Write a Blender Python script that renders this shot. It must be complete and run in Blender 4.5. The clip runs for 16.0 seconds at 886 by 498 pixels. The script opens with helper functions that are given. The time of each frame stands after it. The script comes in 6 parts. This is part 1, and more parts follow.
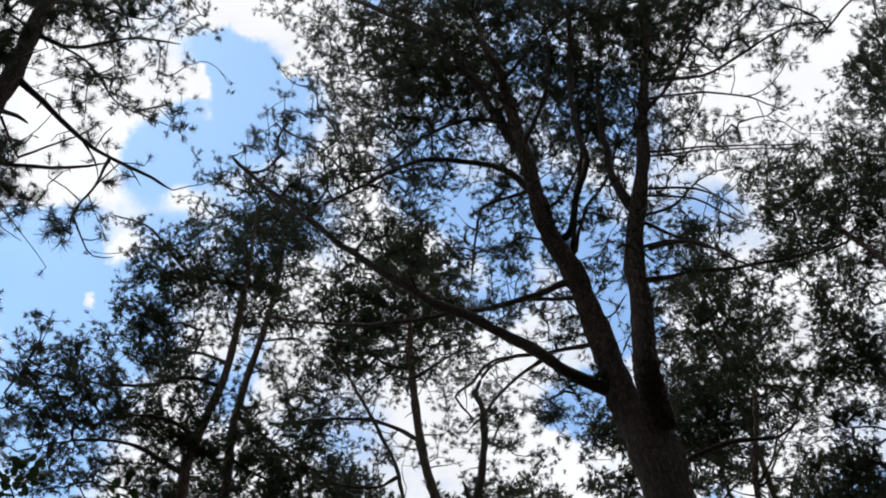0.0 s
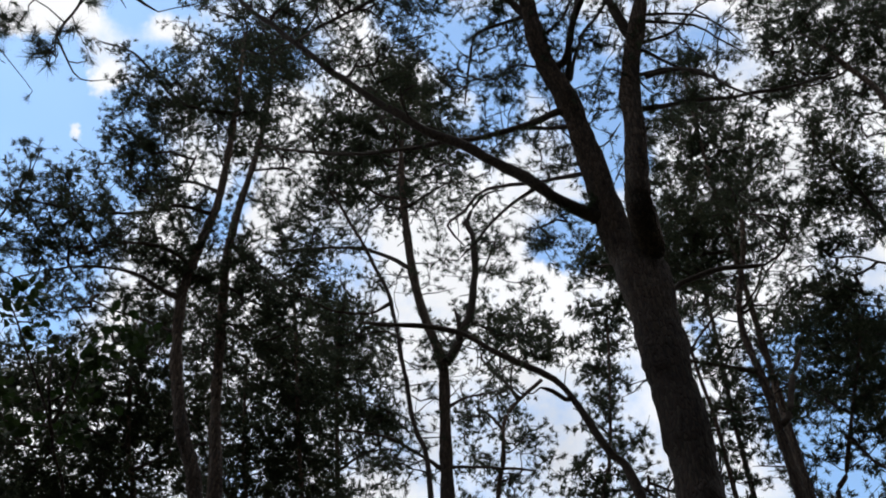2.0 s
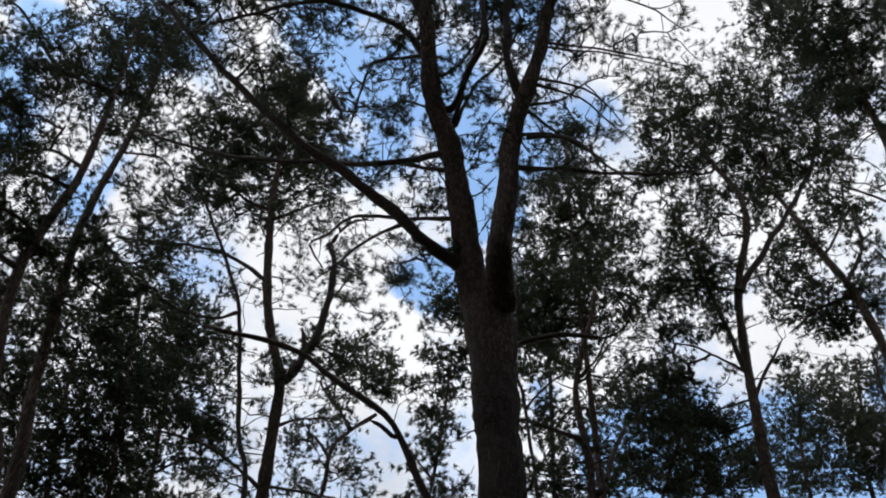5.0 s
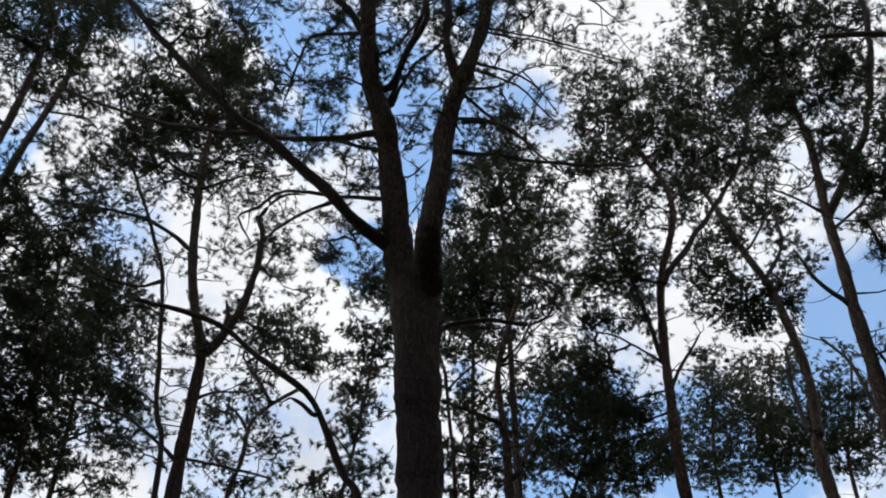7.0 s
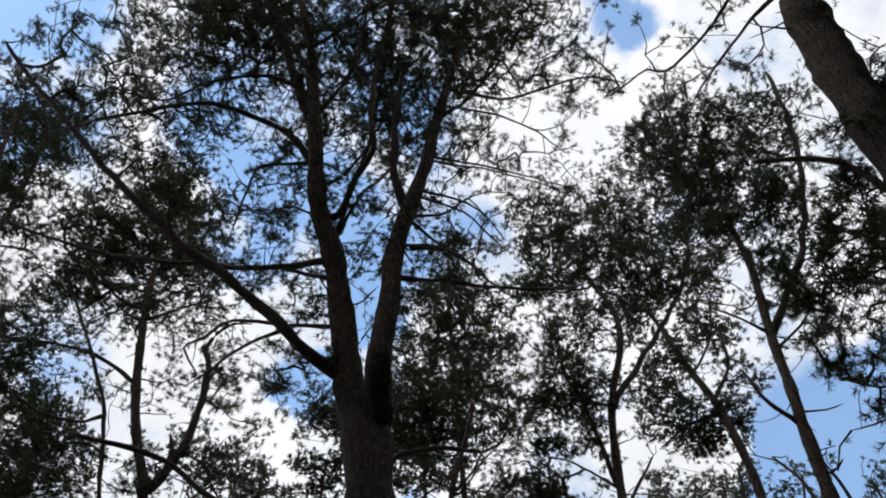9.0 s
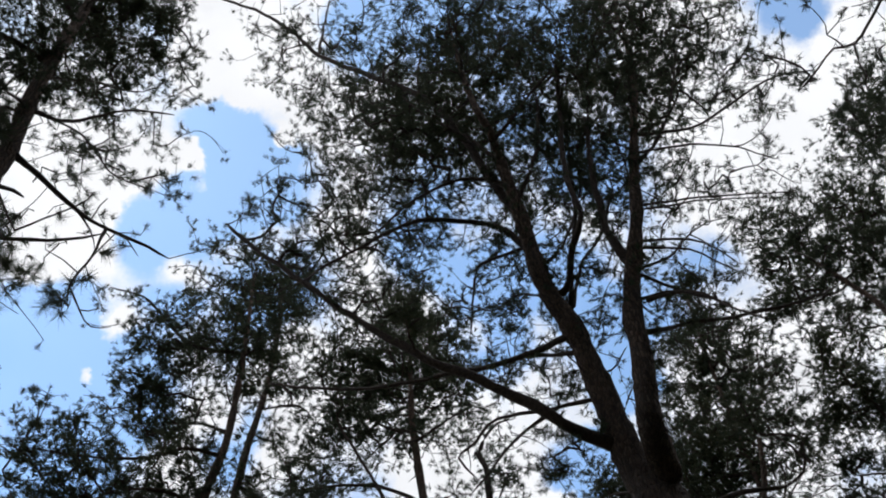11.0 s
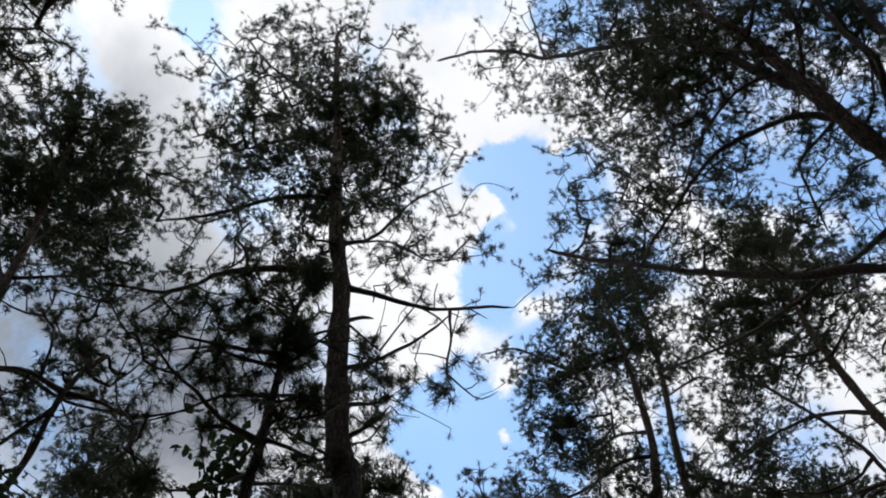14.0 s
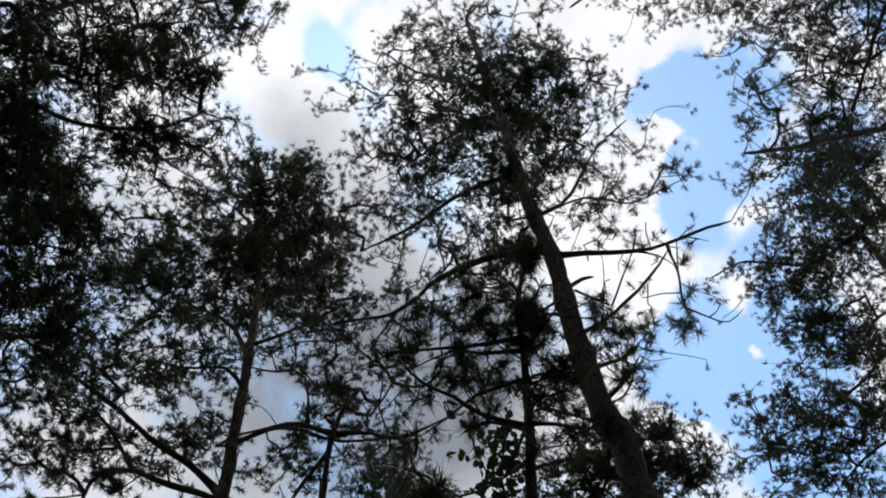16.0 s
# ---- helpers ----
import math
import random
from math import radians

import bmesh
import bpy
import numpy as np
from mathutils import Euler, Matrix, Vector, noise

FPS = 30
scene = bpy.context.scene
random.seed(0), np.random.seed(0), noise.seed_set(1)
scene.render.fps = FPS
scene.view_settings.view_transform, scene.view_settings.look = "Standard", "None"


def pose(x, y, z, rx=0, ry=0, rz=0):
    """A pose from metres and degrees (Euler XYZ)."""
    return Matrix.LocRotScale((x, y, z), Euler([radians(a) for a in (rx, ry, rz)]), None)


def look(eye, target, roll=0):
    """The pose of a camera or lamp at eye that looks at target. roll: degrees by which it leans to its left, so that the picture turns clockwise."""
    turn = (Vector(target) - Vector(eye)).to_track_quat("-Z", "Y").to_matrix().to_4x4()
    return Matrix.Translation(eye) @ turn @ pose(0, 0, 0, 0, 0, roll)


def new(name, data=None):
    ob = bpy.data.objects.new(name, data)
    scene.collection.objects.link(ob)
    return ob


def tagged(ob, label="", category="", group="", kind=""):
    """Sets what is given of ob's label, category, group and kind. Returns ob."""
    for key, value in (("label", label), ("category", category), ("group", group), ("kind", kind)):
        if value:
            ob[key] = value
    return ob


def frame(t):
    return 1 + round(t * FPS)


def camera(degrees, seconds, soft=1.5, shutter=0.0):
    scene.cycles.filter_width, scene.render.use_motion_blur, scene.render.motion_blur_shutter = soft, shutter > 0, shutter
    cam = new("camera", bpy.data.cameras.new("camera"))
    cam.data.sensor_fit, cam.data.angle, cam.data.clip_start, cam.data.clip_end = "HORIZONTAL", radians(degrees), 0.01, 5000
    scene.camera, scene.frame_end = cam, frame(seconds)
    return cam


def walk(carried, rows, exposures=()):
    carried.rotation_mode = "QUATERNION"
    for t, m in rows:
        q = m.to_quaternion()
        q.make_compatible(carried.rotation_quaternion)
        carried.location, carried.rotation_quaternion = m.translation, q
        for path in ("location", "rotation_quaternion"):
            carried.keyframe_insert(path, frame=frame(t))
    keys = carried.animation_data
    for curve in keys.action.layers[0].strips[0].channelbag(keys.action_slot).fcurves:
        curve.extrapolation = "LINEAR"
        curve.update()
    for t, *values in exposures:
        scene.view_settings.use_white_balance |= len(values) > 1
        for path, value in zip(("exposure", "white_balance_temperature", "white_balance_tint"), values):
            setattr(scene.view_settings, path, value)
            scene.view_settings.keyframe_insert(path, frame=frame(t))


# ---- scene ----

cam = camera(48.26, 16.0, soft=1.85)
PATH = [
    (0.0, pose(-0.000, -0.000, 1.600, 147.00, -0.00, 0.00)),
    (0.5, pose(-0.010, -0.018, 1.612, 143.80, 0.19, -0.82)),
    (1.0, pose(-0.005, 0.025, 1.611, 140.99, 0.22, -0.35)),
    (1.5, pose(-0.009, 0.040, 1.591, 138.97, 0.30, -0.38)),
    (2.0, pose(-0.031, 0.046, 1.588, 137.36, 0.33, -0.57)),
    (2.5, pose(-0.054, 0.032, 1.570, 137.03, 0.04, -1.15)),
    (3.0, pose(-0.047, 0.030, 1.594, 136.33, 0.22, -0.92)),
    (3.5, pose(-0.043, 0.009, 1.588, 136.21, 0.15, -0.46)),
    (4.0, pose(-0.009, 0.010, 1.590, 136.05, -0.58, -2.28)),
    (4.5, pose(0.047, 0.057, 1.596, 137.96, -1.25, -8.68)),
    (5.0, pose(0.024, 0.032, 1.567, 139.26, -0.85, -13.55)),
    (5.2, pose(0.031, 0.026, 1.564, 138.92, -0.77, -15.37)),
    (7.3, pose(0.024, -0.011, 1.585, 137.93, 0.38, -19.61)),
    (7.5, pose(0.040, -0.016, 1.580, 138.26, 0.56, -20.89)),
    (8.0, pose(0.026, -0.008, 1.591, 139.39, 1.81, -23.05)),
    (8.2, pose(0.023, -0.003, 1.599, 140.31, 2.47, -22.78)),
    (10.3, pose(-0.014, 0.017, 1.570, 150.74, 2.10, -8.37)),
    (10.5, pose(-0.012, 0.032, 1.569, 150.86, 1.85, -5.78)),
    (11.0, pose(-0.006, 0.021, 1.578, 150.64, 1.24, 1.64)),
    (11.5, pose(-0.002, 0.029, 1.590, 150.46, 0.59, 8.41)),
    (12.0, pose(0.005, 0.014, 1.598, 150.74, -0.44, 14.57)),
    (12.5, pose(0.016, 0.005, 1.601, 150.66, -1.08, 21.57)),
    (13.0, pose(0.015, 0.011, 1.599, 150.19, -1.52, 27.74)),
    (13.5, pose(0.023, 0.006, 1.597, 150.28, -1.92, 32.80)),
    (14.0, pose(0.036, 0.009, 1.600, 150.47, -0.72, 35.86)),
    (14.5, pose(0.017, -0.002, 1.612, 149.71, -0.21, 38.66)),
    (15.0, pose(0.000, -0.010, 1.626, 149.27, 0.05, 46.08)),
    (15.5, pose(-0.018, -0.007, 1.633, 148.82, -0.57, 51.39)),
    (16.0, pose(-0.018, -0.011, 1.637, 148.43, -1.13, 57.45)),
]
walk(cam, PATH, [(0.0, 0.0, 6250, 10), (16.0, 0.0, 6250, 10)])

# ---- sky and sun ----
def toward(az, el):
    """A unit vector; az is degrees to the left of +y, el degrees above the horizon."""
    a, e = radians(az), radians(el)
    return Vector((-math.sin(a) * math.cos(e), math.cos(a) * math.cos(e), math.sin(e)))


SUN_AZ, SUN_EL = 70.0, 64.0
sun = new("sun", bpy.data.lights.new("sun", "SUN"))
sun.data.energy, sun.data.angle, sun.data.color = 0.9, radians(8.0), (1.0, 0.94, 0.84)
sun.matrix_world = look(toward(SUN_AZ, SUN_EL) * 60, (0, 0, 0))

world = bpy.data.worlds.new("sky")
scene.world = world
world.use_nodes = True
nt = world.node_tree
nt.nodes.clear()


def node(tree, kind, **values):
    n = tree.nodes.new(kind)
    for k, v in values.items():
        n.inputs[k].default_value = v
    return n


def math_node(tree, op, a, b=None, c=None, clamp=False):
    n = tree.nodes.new("ShaderNodeMath")
    n.operation, n.use_clamp = op, clamp
    for i, v in enumerate((a, b, c)):
        if v is None:
            continue
        if isinstance(v, (int, float)):
            n.inputs[i].default_value = v
        else:
            tree.links.new(v, n.inputs[i])
    return n.outputs[0]


# holes of blue and banks of white or grey: azimuth, elevation, radius in degrees, weight
BLUE = [
    (27.4, 49.5, 2.8, 0.5),
    (28.4, 43.9, 3.1, 0.5),
    (16.7, 56.4, 2.8, 0.4),
    (32.0, 43.5, 2.5, 0.5),
    (-2.6, 73.4, 3.5, 0.5),
    (-21.8, 63.5, 2.8, 0.6),
    (1.1, 63.7, 2.8, 0.4),
    (-23.7, 72.0, 2.8, 0.5),
    (14.8, 72.8, 1.9, 0.5),
    (-13.3, 67.5, 2.8, 0.35),
    (25.4, 63.7, 2.5, 0.8),
    (28.9, 60.3, 1.6, 0.6),
    (36.2, 50.1, 2.4, 0.8),
    (31.7, 48.7, 2.2, 0.7),
    (-51.0, 64.8, 1.7, 0.45),
    (-49.3, 66.5, 1.9, 0.35),
    (-52.6, 63.5, 1.4, 0.4),
    (-36.2, 34.8, 2.8, 0.6),
    (-28.7, 35.9, 1.9, 0.5),
    (-40.0, 32.8, 2.5, 0.6),
    (13.0, 72.3, 1.9, 0.45),
    (3.7, 61.0, 2.5, 0.35),
    (-5.0, 57.8, 2.8, 0.5),
    (-17.0, 54.9, 2.2, 0.7),
    (-16.7, 50.9, 1.3, 0.7),
    (-13.9, 58.3, 1.9, 0.4),
    (33.9, 49.4, 2.7, 0.7),
    (36.6, 49.8, 2.2, 0.5),
    (27.8, 39.4, 2.2, 0.6),
    (30.6, 42.5, 1.9, 0.4),
    (-11.5, 47.3, 1.7, 0.8),
    (-5.1, 55.9, 2.8, 0.5),
    (-27.5, 34.9, 3.8, 0.7),
    (-20.3, 40.5, 1.3, 0.5),
    (-30.5, 38.2, 1.9, 0.5),
    (-50.4, 39.0, 3.1, 0.9),
    (-47.8, 38.4, 1.9, 0.7),
    (-55.9, 40.0, 2.2, 0.9),
    (-16.7, 51.2, 1.6, 0.6),
    (-12.5, 48.0, 1.1, 0.6),
    (-26.0, 37.8, 2.2, 0.6),
    (-35.5, 36.6, 2.2, 0.6),
    (-45.4, 36.4, 2.2, 0.7),
    (-5.7, 58.1, 1.9, 0.4),
    (-14.5, 56.3, 1.6, 0.5),
    (27.2, 64.8, 1.4, 0.8),
    (23.5, 64.7, 1.3, 0.7),
    (33.0, 58.4, 1.9, 0.9),
    (36.4, 50.8, 2.4, 0.9),
    (34.4, 52.5, 1.6, 0.7),
    (26.8, 58.6, 1.4, 0.7),
    (75.8, 68.0, 1.3, 0.7),
    (21.0, 63.2, 1.3, 0.6),
    (1.8, 60.5, 2.2, 0.4),
    (17.6, 47.9, 1.9, 0.5),
    (31.8, 46.8, 1.6, 0.7),
    (80.3, 68.5, 1.4, 0.9),
    (74.9, 70.8, 1.3, 0.5),
    (29.5, 64.7, 1.7, 0.9),
    (24.7, 61.5, 1.9, 0.8),
    (27.1, 55.5, 1.6, 0.5),
    (36.6, 48.6, 1.9, 0.9),
    (33.0, 46.6, 1.9, 0.8),
    (21.6, 63.5, 2.2, 0.8),
    (28.5, 50.7, 1.3, 0.6),
]
WHITE = [
    (34.1, 67.9, 1.9, 0.7),
    (23.0, 65.6, 1.1, 0.6),
    (37.8, 56.8, 2.4, 0.6),
    (35.8, 61.0, 1.9, 0.4),
    (38.9, 52.9, 1.6, 0.5),
    (28.0, 63.2, 0.8, 0.45),
    (30.0, 50.0, 0.8, 0.55),
    (14.3, 53.3, 2.2, 0.6),
    (-1.0, 48.1, 2.2, 0.7),
    (-39.0, 58.5, 3.5, 0.5),
    (-30.6, 48.9, 1.3, 0.6),
    (-52.5, 60.8, 1.6, 0.6),
    (31.6, 52.5, 1.4, 0.6),
    (36.9, 52.1, 1.3, 0.5),
    (34.6, 48.3, 0.7, 0.45),
    (14.4, 48.9, 1.6, 0.6),
    (9.1, 52.1, 1.6, 0.5),
    (-1.4, 47.9, 2.5, 0.8),
    (-8.7, 44.6, 1.4, 0.9),
    (-30.1, 48.5, 1.9, 0.7),
    (-26.0, 41.3, 1.4, 0.6),
    (-38.7, 58.3, 4.1, 0.6),
    (-42.0, 39.7, 1.6, 0.8),
    (-29.2, 48.3, 1.6, 0.6),
    (-9.4, 44.5, 1.6, 0.7),
    (-3.6, 55.9, 1.1, 0.5),
    (-37.7, 41.7, 1.9, 0.5),
    (38.7, 70.9, 2.4, 0.7),
    (31.8, 63.4, 0.7, 0.7),
    (28.0, 61.8, 0.6, 0.9),
    (21.6, 65.7, 0.7, 0.9),
    (40.6, 59.7, 2.0, 0.7),
    (40.8, 54.7, 1.4, 0.7),
    (31.3, 49.8, 0.6, 1.0),
    (37.3, 46.7, 0.6, 0.8),
    (80.1, 65.1, 1.9, 0.6),
    (84.1, 66.1, 2.2, 0.8),
    (72.8, 70.7, 0.9, 0.4),
    (37.6, 68.7, 1.6, 0.6),
    (30.4, 63.0, 0.9, 0.8),
    (39.5, 57.3, 2.4, 0.8),
    (27.4, 56.6, 1.3, 0.5),
    (32.1, 50.3, 0.7, 1.0),
    (39.6, 47.2, 1.3, 0.8),
    (75.7, 66.1, 1.3, 0.5),
    (72.1, 62.3, 2.8, 0.4),
    (72.3, 57.2, 2.8, 0.4),
    (74.7, 60.9, 1.9, 0.4),
    (67.8, 56.7, 2.5, 0.4),
]
GREY = [
    (75.2, 61.6, 3.8, 0.29),
    (65.3, 54.2, 6.6, 0.41),
    (59.6, 46.3, 6.3, 0.41),
    (70.3, 48.2, 5.7, 0.37),
    (53.9, 51.6, 5.4, 0.37),
    (40.0, 48.4, 1.9, 0.29),
    (62.3, 60.4, 3.5, 0.2),
    (78.9, 63.0, 2.8, 0.25),
    (84.8, 44.8, 7.2, 0.37),
    (68.1, 54.0, 5.0, 0.33),
    (59.8, 46.8, 5.4, 0.37),
    (95.9, 51.3, 6.3, 0.33),
    (82.6, 53.0, 5.4, 0.37),
    (71.7, 45.8, 5.7, 0.37),
    (52.7, 53.2, 2.8, 0.25),
    (-7.7, 36.9, 3.1, 0.25),
    (2.8, 35.8, 2.8, 0.16),
    (-30.2, 48.2, 1.6, 0.2),
    (1.5, 36.5, 2.8, 0.16),
]

coord = nt.nodes.new("ShaderNodeTexCoord")
way = coord.outputs["Generated"]
warp = node(nt, "ShaderNodeTexNoise", Scale=11.0, Detail=8.0, Roughness=0.62)
nt.links.new(way, warp.inputs["Vector"])
sub = nt.nodes.new("ShaderNodeVectorMath")
sub.operation = "SUBTRACT"
nt.links.new(warp.outputs["Color"], sub.inputs[0])
sub.inputs[1].default_value = (0.5, 0.5, 0.5)
sway = nt.nodes.new("ShaderNodeVectorMath")
sway.operation = "MULTIPLY_ADD"
nt.links.new(sub.outputs[0], sway.inputs[0])
sway.inputs[1].default_value = (0.075, 0.075, 0.075)
nt.links.new(way, sway.inputs[2])


def bank(spots):
    """The summed weight of soft round spots in the sky."""
    total = 0.0
    for az, el, size, weight in spots:
        far = nt.nodes.new("ShaderNodeVectorMath")
        far.operation = "DISTANCE"
        nt.links.new(sway.outputs[0], far.inputs[0])
        far.inputs[1].default_value = toward(az, el)
        ramp = nt.nodes.new("ShaderNodeMapRange")
        ramp.interpolation_type = "SMOOTHSTEP"
        for k, v in (("From Min", radians(size) * 1.7), ("From Max", radians(size) * 0.1), ("To Min", 0.0), ("To Max", weight)):
            ramp.inputs[k].default_value = v
        nt.links.new(far.outputs["Value"], ramp.inputs["Value"])
        total = math_node(nt, "ADD", ramp.outputs["Result"], total)
    return total


fluff = node(nt, "ShaderNodeTexNoise", Scale=7.0, Detail=10.0, Roughness=0.62)
nt.links.new(way, fluff.inputs["Vector"])
cover = math_node(nt, "ADD", math_node(nt, "MULTIPLY_ADD", fluff.outputs["Fac"], 1.5, -0.11), bank(WHITE))
cover = math_node(nt, "SUBTRACT", cover, bank(BLUE))
mask = nt.nodes.new("ShaderNodeMapRange")
mask.interpolation_type = "SMOOTHSTEP"
for k, v in (("From Min", 0.24), ("From Max", 0.74), ("To Min", 0.14)):
    mask.inputs[k].default_value = v
nt.links.new(cover, mask.inputs["Value"])

sky = nt.nodes.new("ShaderNodeTexSky")
sky.sky_type, sky.sun_disc = "NISHITA", False
sky.sun_elevation, sky.sun_rotation = radians(SUN_EL), radians(-SUN_AZ)
sky.air_density, sky.dust_density, sky.ozone_density = 1.0, 0.2, 1.0
clear = node(nt, "ShaderNodeBackground", Strength=0.165)
hue = nt.nodes.new("ShaderNodeMixRGB")
hue.blend_type, hue.inputs["Fac"].default_value, hue.inputs[2].default_value = "MULTIPLY", 1.0, (1.1, 1.43, 1.48, 1)
nt.links.new(sky.outputs[0], hue.inputs[1])
nt.links.new(hue.outputs[0], clear.inputs["Color"])

billow = node(nt, "ShaderNodeTexNoise", Scale=6.0, Detail=7.0, Roughness=0.55)
nt.links.new(sway.outputs[0], billow.inputs["Vector"])
shade = math_node(nt, "MULTIPLY_ADD", billow.outputs["Fac"], 0.7, -0.3)
shade = math_node(nt, "ADD", bank(GREY), shade, clamp=True)
tone = nt.nodes.new("ShaderNodeMixRGB")
nt.links.new(shade, tone.inputs["Fac"])
tone.inputs[1].default_value, tone.inputs[2].default_value = (1.0, 0.99, 0.985, 1), (0.27, 0.29, 0.325, 1)
cloud = node(nt, "ShaderNodeBackground", Strength=1.02)
nt.links.new(tone.outputs[0], cloud.inputs["Color"])
both = nt.nodes.new("ShaderNodeMixShader")
nt.links.new(mask.outputs["Result"], both.inputs[0])
nt.links.new(clear.outputs[0], both.inputs[1])
nt.links.new(cloud.outputs[0], both.inputs[2])
sky_out = nt.nodes.new("ShaderNodeOutputWorld")
nt.links.new(both.outputs[0], sky_out.inputs["Surface"])


# ---- materials ----
def material(name):
    m = bpy.data.materials.new(name)
    m.use_nodes = True
    return m, m.node_tree, m.node_tree.nodes["Principled BSDF"]


def ramp_of(tree, source, stops):
    r = tree.nodes.new("ShaderNodeValToRGB")
    while len(r.color_ramp.elements) < len(stops):
        r.color_ramp.elements.new(0.5)
    for e, (p, c) in zip(r.color_ramp.elements, stops):
        e.position, e.color = p, (*c, 1)
    tree.links.new(source, r.inputs["Fac"])
    return r.outputs["Color"]


def bark_material():
    """Plated pine bark: grey-brown low down, flaking to orange-tan higher up."""
    m, t, p = material("pine_bark")
    co = t.nodes.new("ShaderNodeTexCoord").outputs["Object"]
    stretch = t.nodes.new("ShaderNodeMapping")
    stretch.inputs["Scale"].default_value = (1, 1, 0.22)
    t.links.new(co, stretch.inputs["Vector"])
    plates = node(t, "ShaderNodeTexVoronoi", Scale=52.0, Randomness=1.0)
    plates.feature = "DISTANCE_TO_EDGE"
    grain = node(t, "ShaderNodeTexNoise", Scale=60.0, Detail=6.0, Roughness=0.7)
    broad = node(t, "ShaderNodeTexNoise", Scale=3.0, Detail=4.0)
    for n in (plates, grain, broad):
        t.links.new(stretch.outputs[0], n.inputs["Vector"])
    scales = node(t, "ShaderNodeTexVoronoi", Scale=52.0, Randomness=1.0)
    t.links.new(stretch.outputs[0], scales.inputs["Vector"])
    speck = math_node(t, "MULTIPLY_ADD", grain.outputs["Fac"], 0.7, math_node(t, "MULTIPLY", broad.outputs["Fac"], 0.3))
    pick = t.nodes.new("ShaderNodeMixRGB")
    pick.inputs["Fac"].default_value = 0.45
    t.links.new(speck, pick.inputs[1])
    t.links.new(scales.outputs["Color"], pick.inputs[2])
    low = ramp_of(t, pick.outputs[0], [(0.25, (0.012, 0.008, 0.006)), (0.45, (0.037, 0.019, 0.012)), (0.6, (0.045, 0.027, 0.019)), (0.8, (0.07, 0.05, 0.038))])
    high = ramp_of(t, pick.outputs[0], [(0.25, (0.04, 0.023, 0.015)), (0.5, (0.112, 0.067, 0.044)), (0.8, (0.195, 0.135, 0.097))])
    split = t.nodes.new("ShaderNodeSeparateXYZ")
    t.links.new(co, split.inputs[0])
    rise = t.nodes.new("ShaderNodeMapRange")
    rise.inputs["From Min"].default_value, rise.inputs["From Max"].default_value = 6.5, 10.0
    wob = math_node(t, "MULTIPLY_ADD", broad.outputs["Fac"], 5.0, split.outputs["Z"])
    t.links.new(math_node(t, "SUBTRACT", wob, 2.5), rise.inputs["Value"])
    mix = t.nodes.new("ShaderNodeMixRGB")
    t.links.new(rise.outputs["Result"], mix.inputs["Fac"])
    t.links.new(low, mix.inputs[1])
    t.links.new(high, mix.inputs[2])
    crack = t.nodes.new("ShaderNodeMapRange")
    crack.inputs["From Max"].default_value = 0.2
    crack.inputs["To Min"].default_value = 0.45
    t.links.new(plates.outputs["Distance"], crack.inputs["Value"])
    dark = t.nodes.new("ShaderNodeMixRGB")
    dark.blend_type, dark.inputs["Fac"].default_value = "MULTIPLY", 1.0
    t.links.new(mix.outputs[0], dark.inputs[1])
    t.links.new(crack.outputs["Result"], dark.inputs[2])
    t.links.new(dark.outputs[0], p.inputs["Base Color"])
    p.inputs["Roughness"].default_value = 0.9
    bump = node(t, "ShaderNodeBump", Strength=1.0, Distance=0.03)
    height = math_node(t, "MULTIPLY_ADD", grain.outputs["Fac"], 0.35, crack.outputs["Result"])
    t.links.new(height, bump.inputs["Height"])
    t.links.new(bump.outputs[0], p.inputs["Normal"])
    return m


def twig_material():
    m, t, p = material("twig_bark")
    grain = node(t, "ShaderNodeTexNoise", Scale=40.0, Detail=4.0)
    t.links.new(t.nodes.new("ShaderNodeTexCoord").outputs["Object"], grain.inputs["Vector"])
    t.links.new(ramp_of(t, grain.outputs["Fac"], [(0.3, (0.022, 0.015, 0.012)), (0.7, (0.066, 0.046, 0.035))]), p.inputs["Base Color"])
    p.inputs["Roughness"].default_value = 0.9
    return m


def foliage_material(name, stops, through_light):
    """Needles or leaves: each blade its own green, with a little light passing through."""
    m, t, p = material(name)
    geo = t.nodes.new("ShaderNodeNewGeometry")
    patch = node(t, "ShaderNodeTexNoise", Scale=1.3, Detail=3.0)
    t.links.new(t.nodes.new("ShaderNodeTexCoord").outputs["Object"], patch.inputs["Vector"])
    pick = math_node(t, "MULTIPLY_ADD", geo.outputs["Random Per Island"], 0.55, math_node(t, "MULTIPLY_ADD", patch.outputs["Fac"], 0.9, -0.22))
    colour = ramp_of(t, pick, stops)
    t.links.new(colour, p.inputs["Base Color"])
    p.inputs["Roughness"].default_value = 0.6
    p.inputs["Specular IOR Level"].default_value = 0.18
    glow = t.nodes.new("ShaderNodeBsdfTranslucent")
    t.links.new(colour, glow.inputs["Color"])
    mixed = node(t, "ShaderNodeMixShader", Fac=through_light)
    t.links.new(p.outputs[0], mixed.inputs[1])
    t.links.new(glow.outputs[0], mixed.inputs[2])
    t.links.new(mixed.outputs[0], t.nodes["Material Output"].inputs["Surface"])
    return m


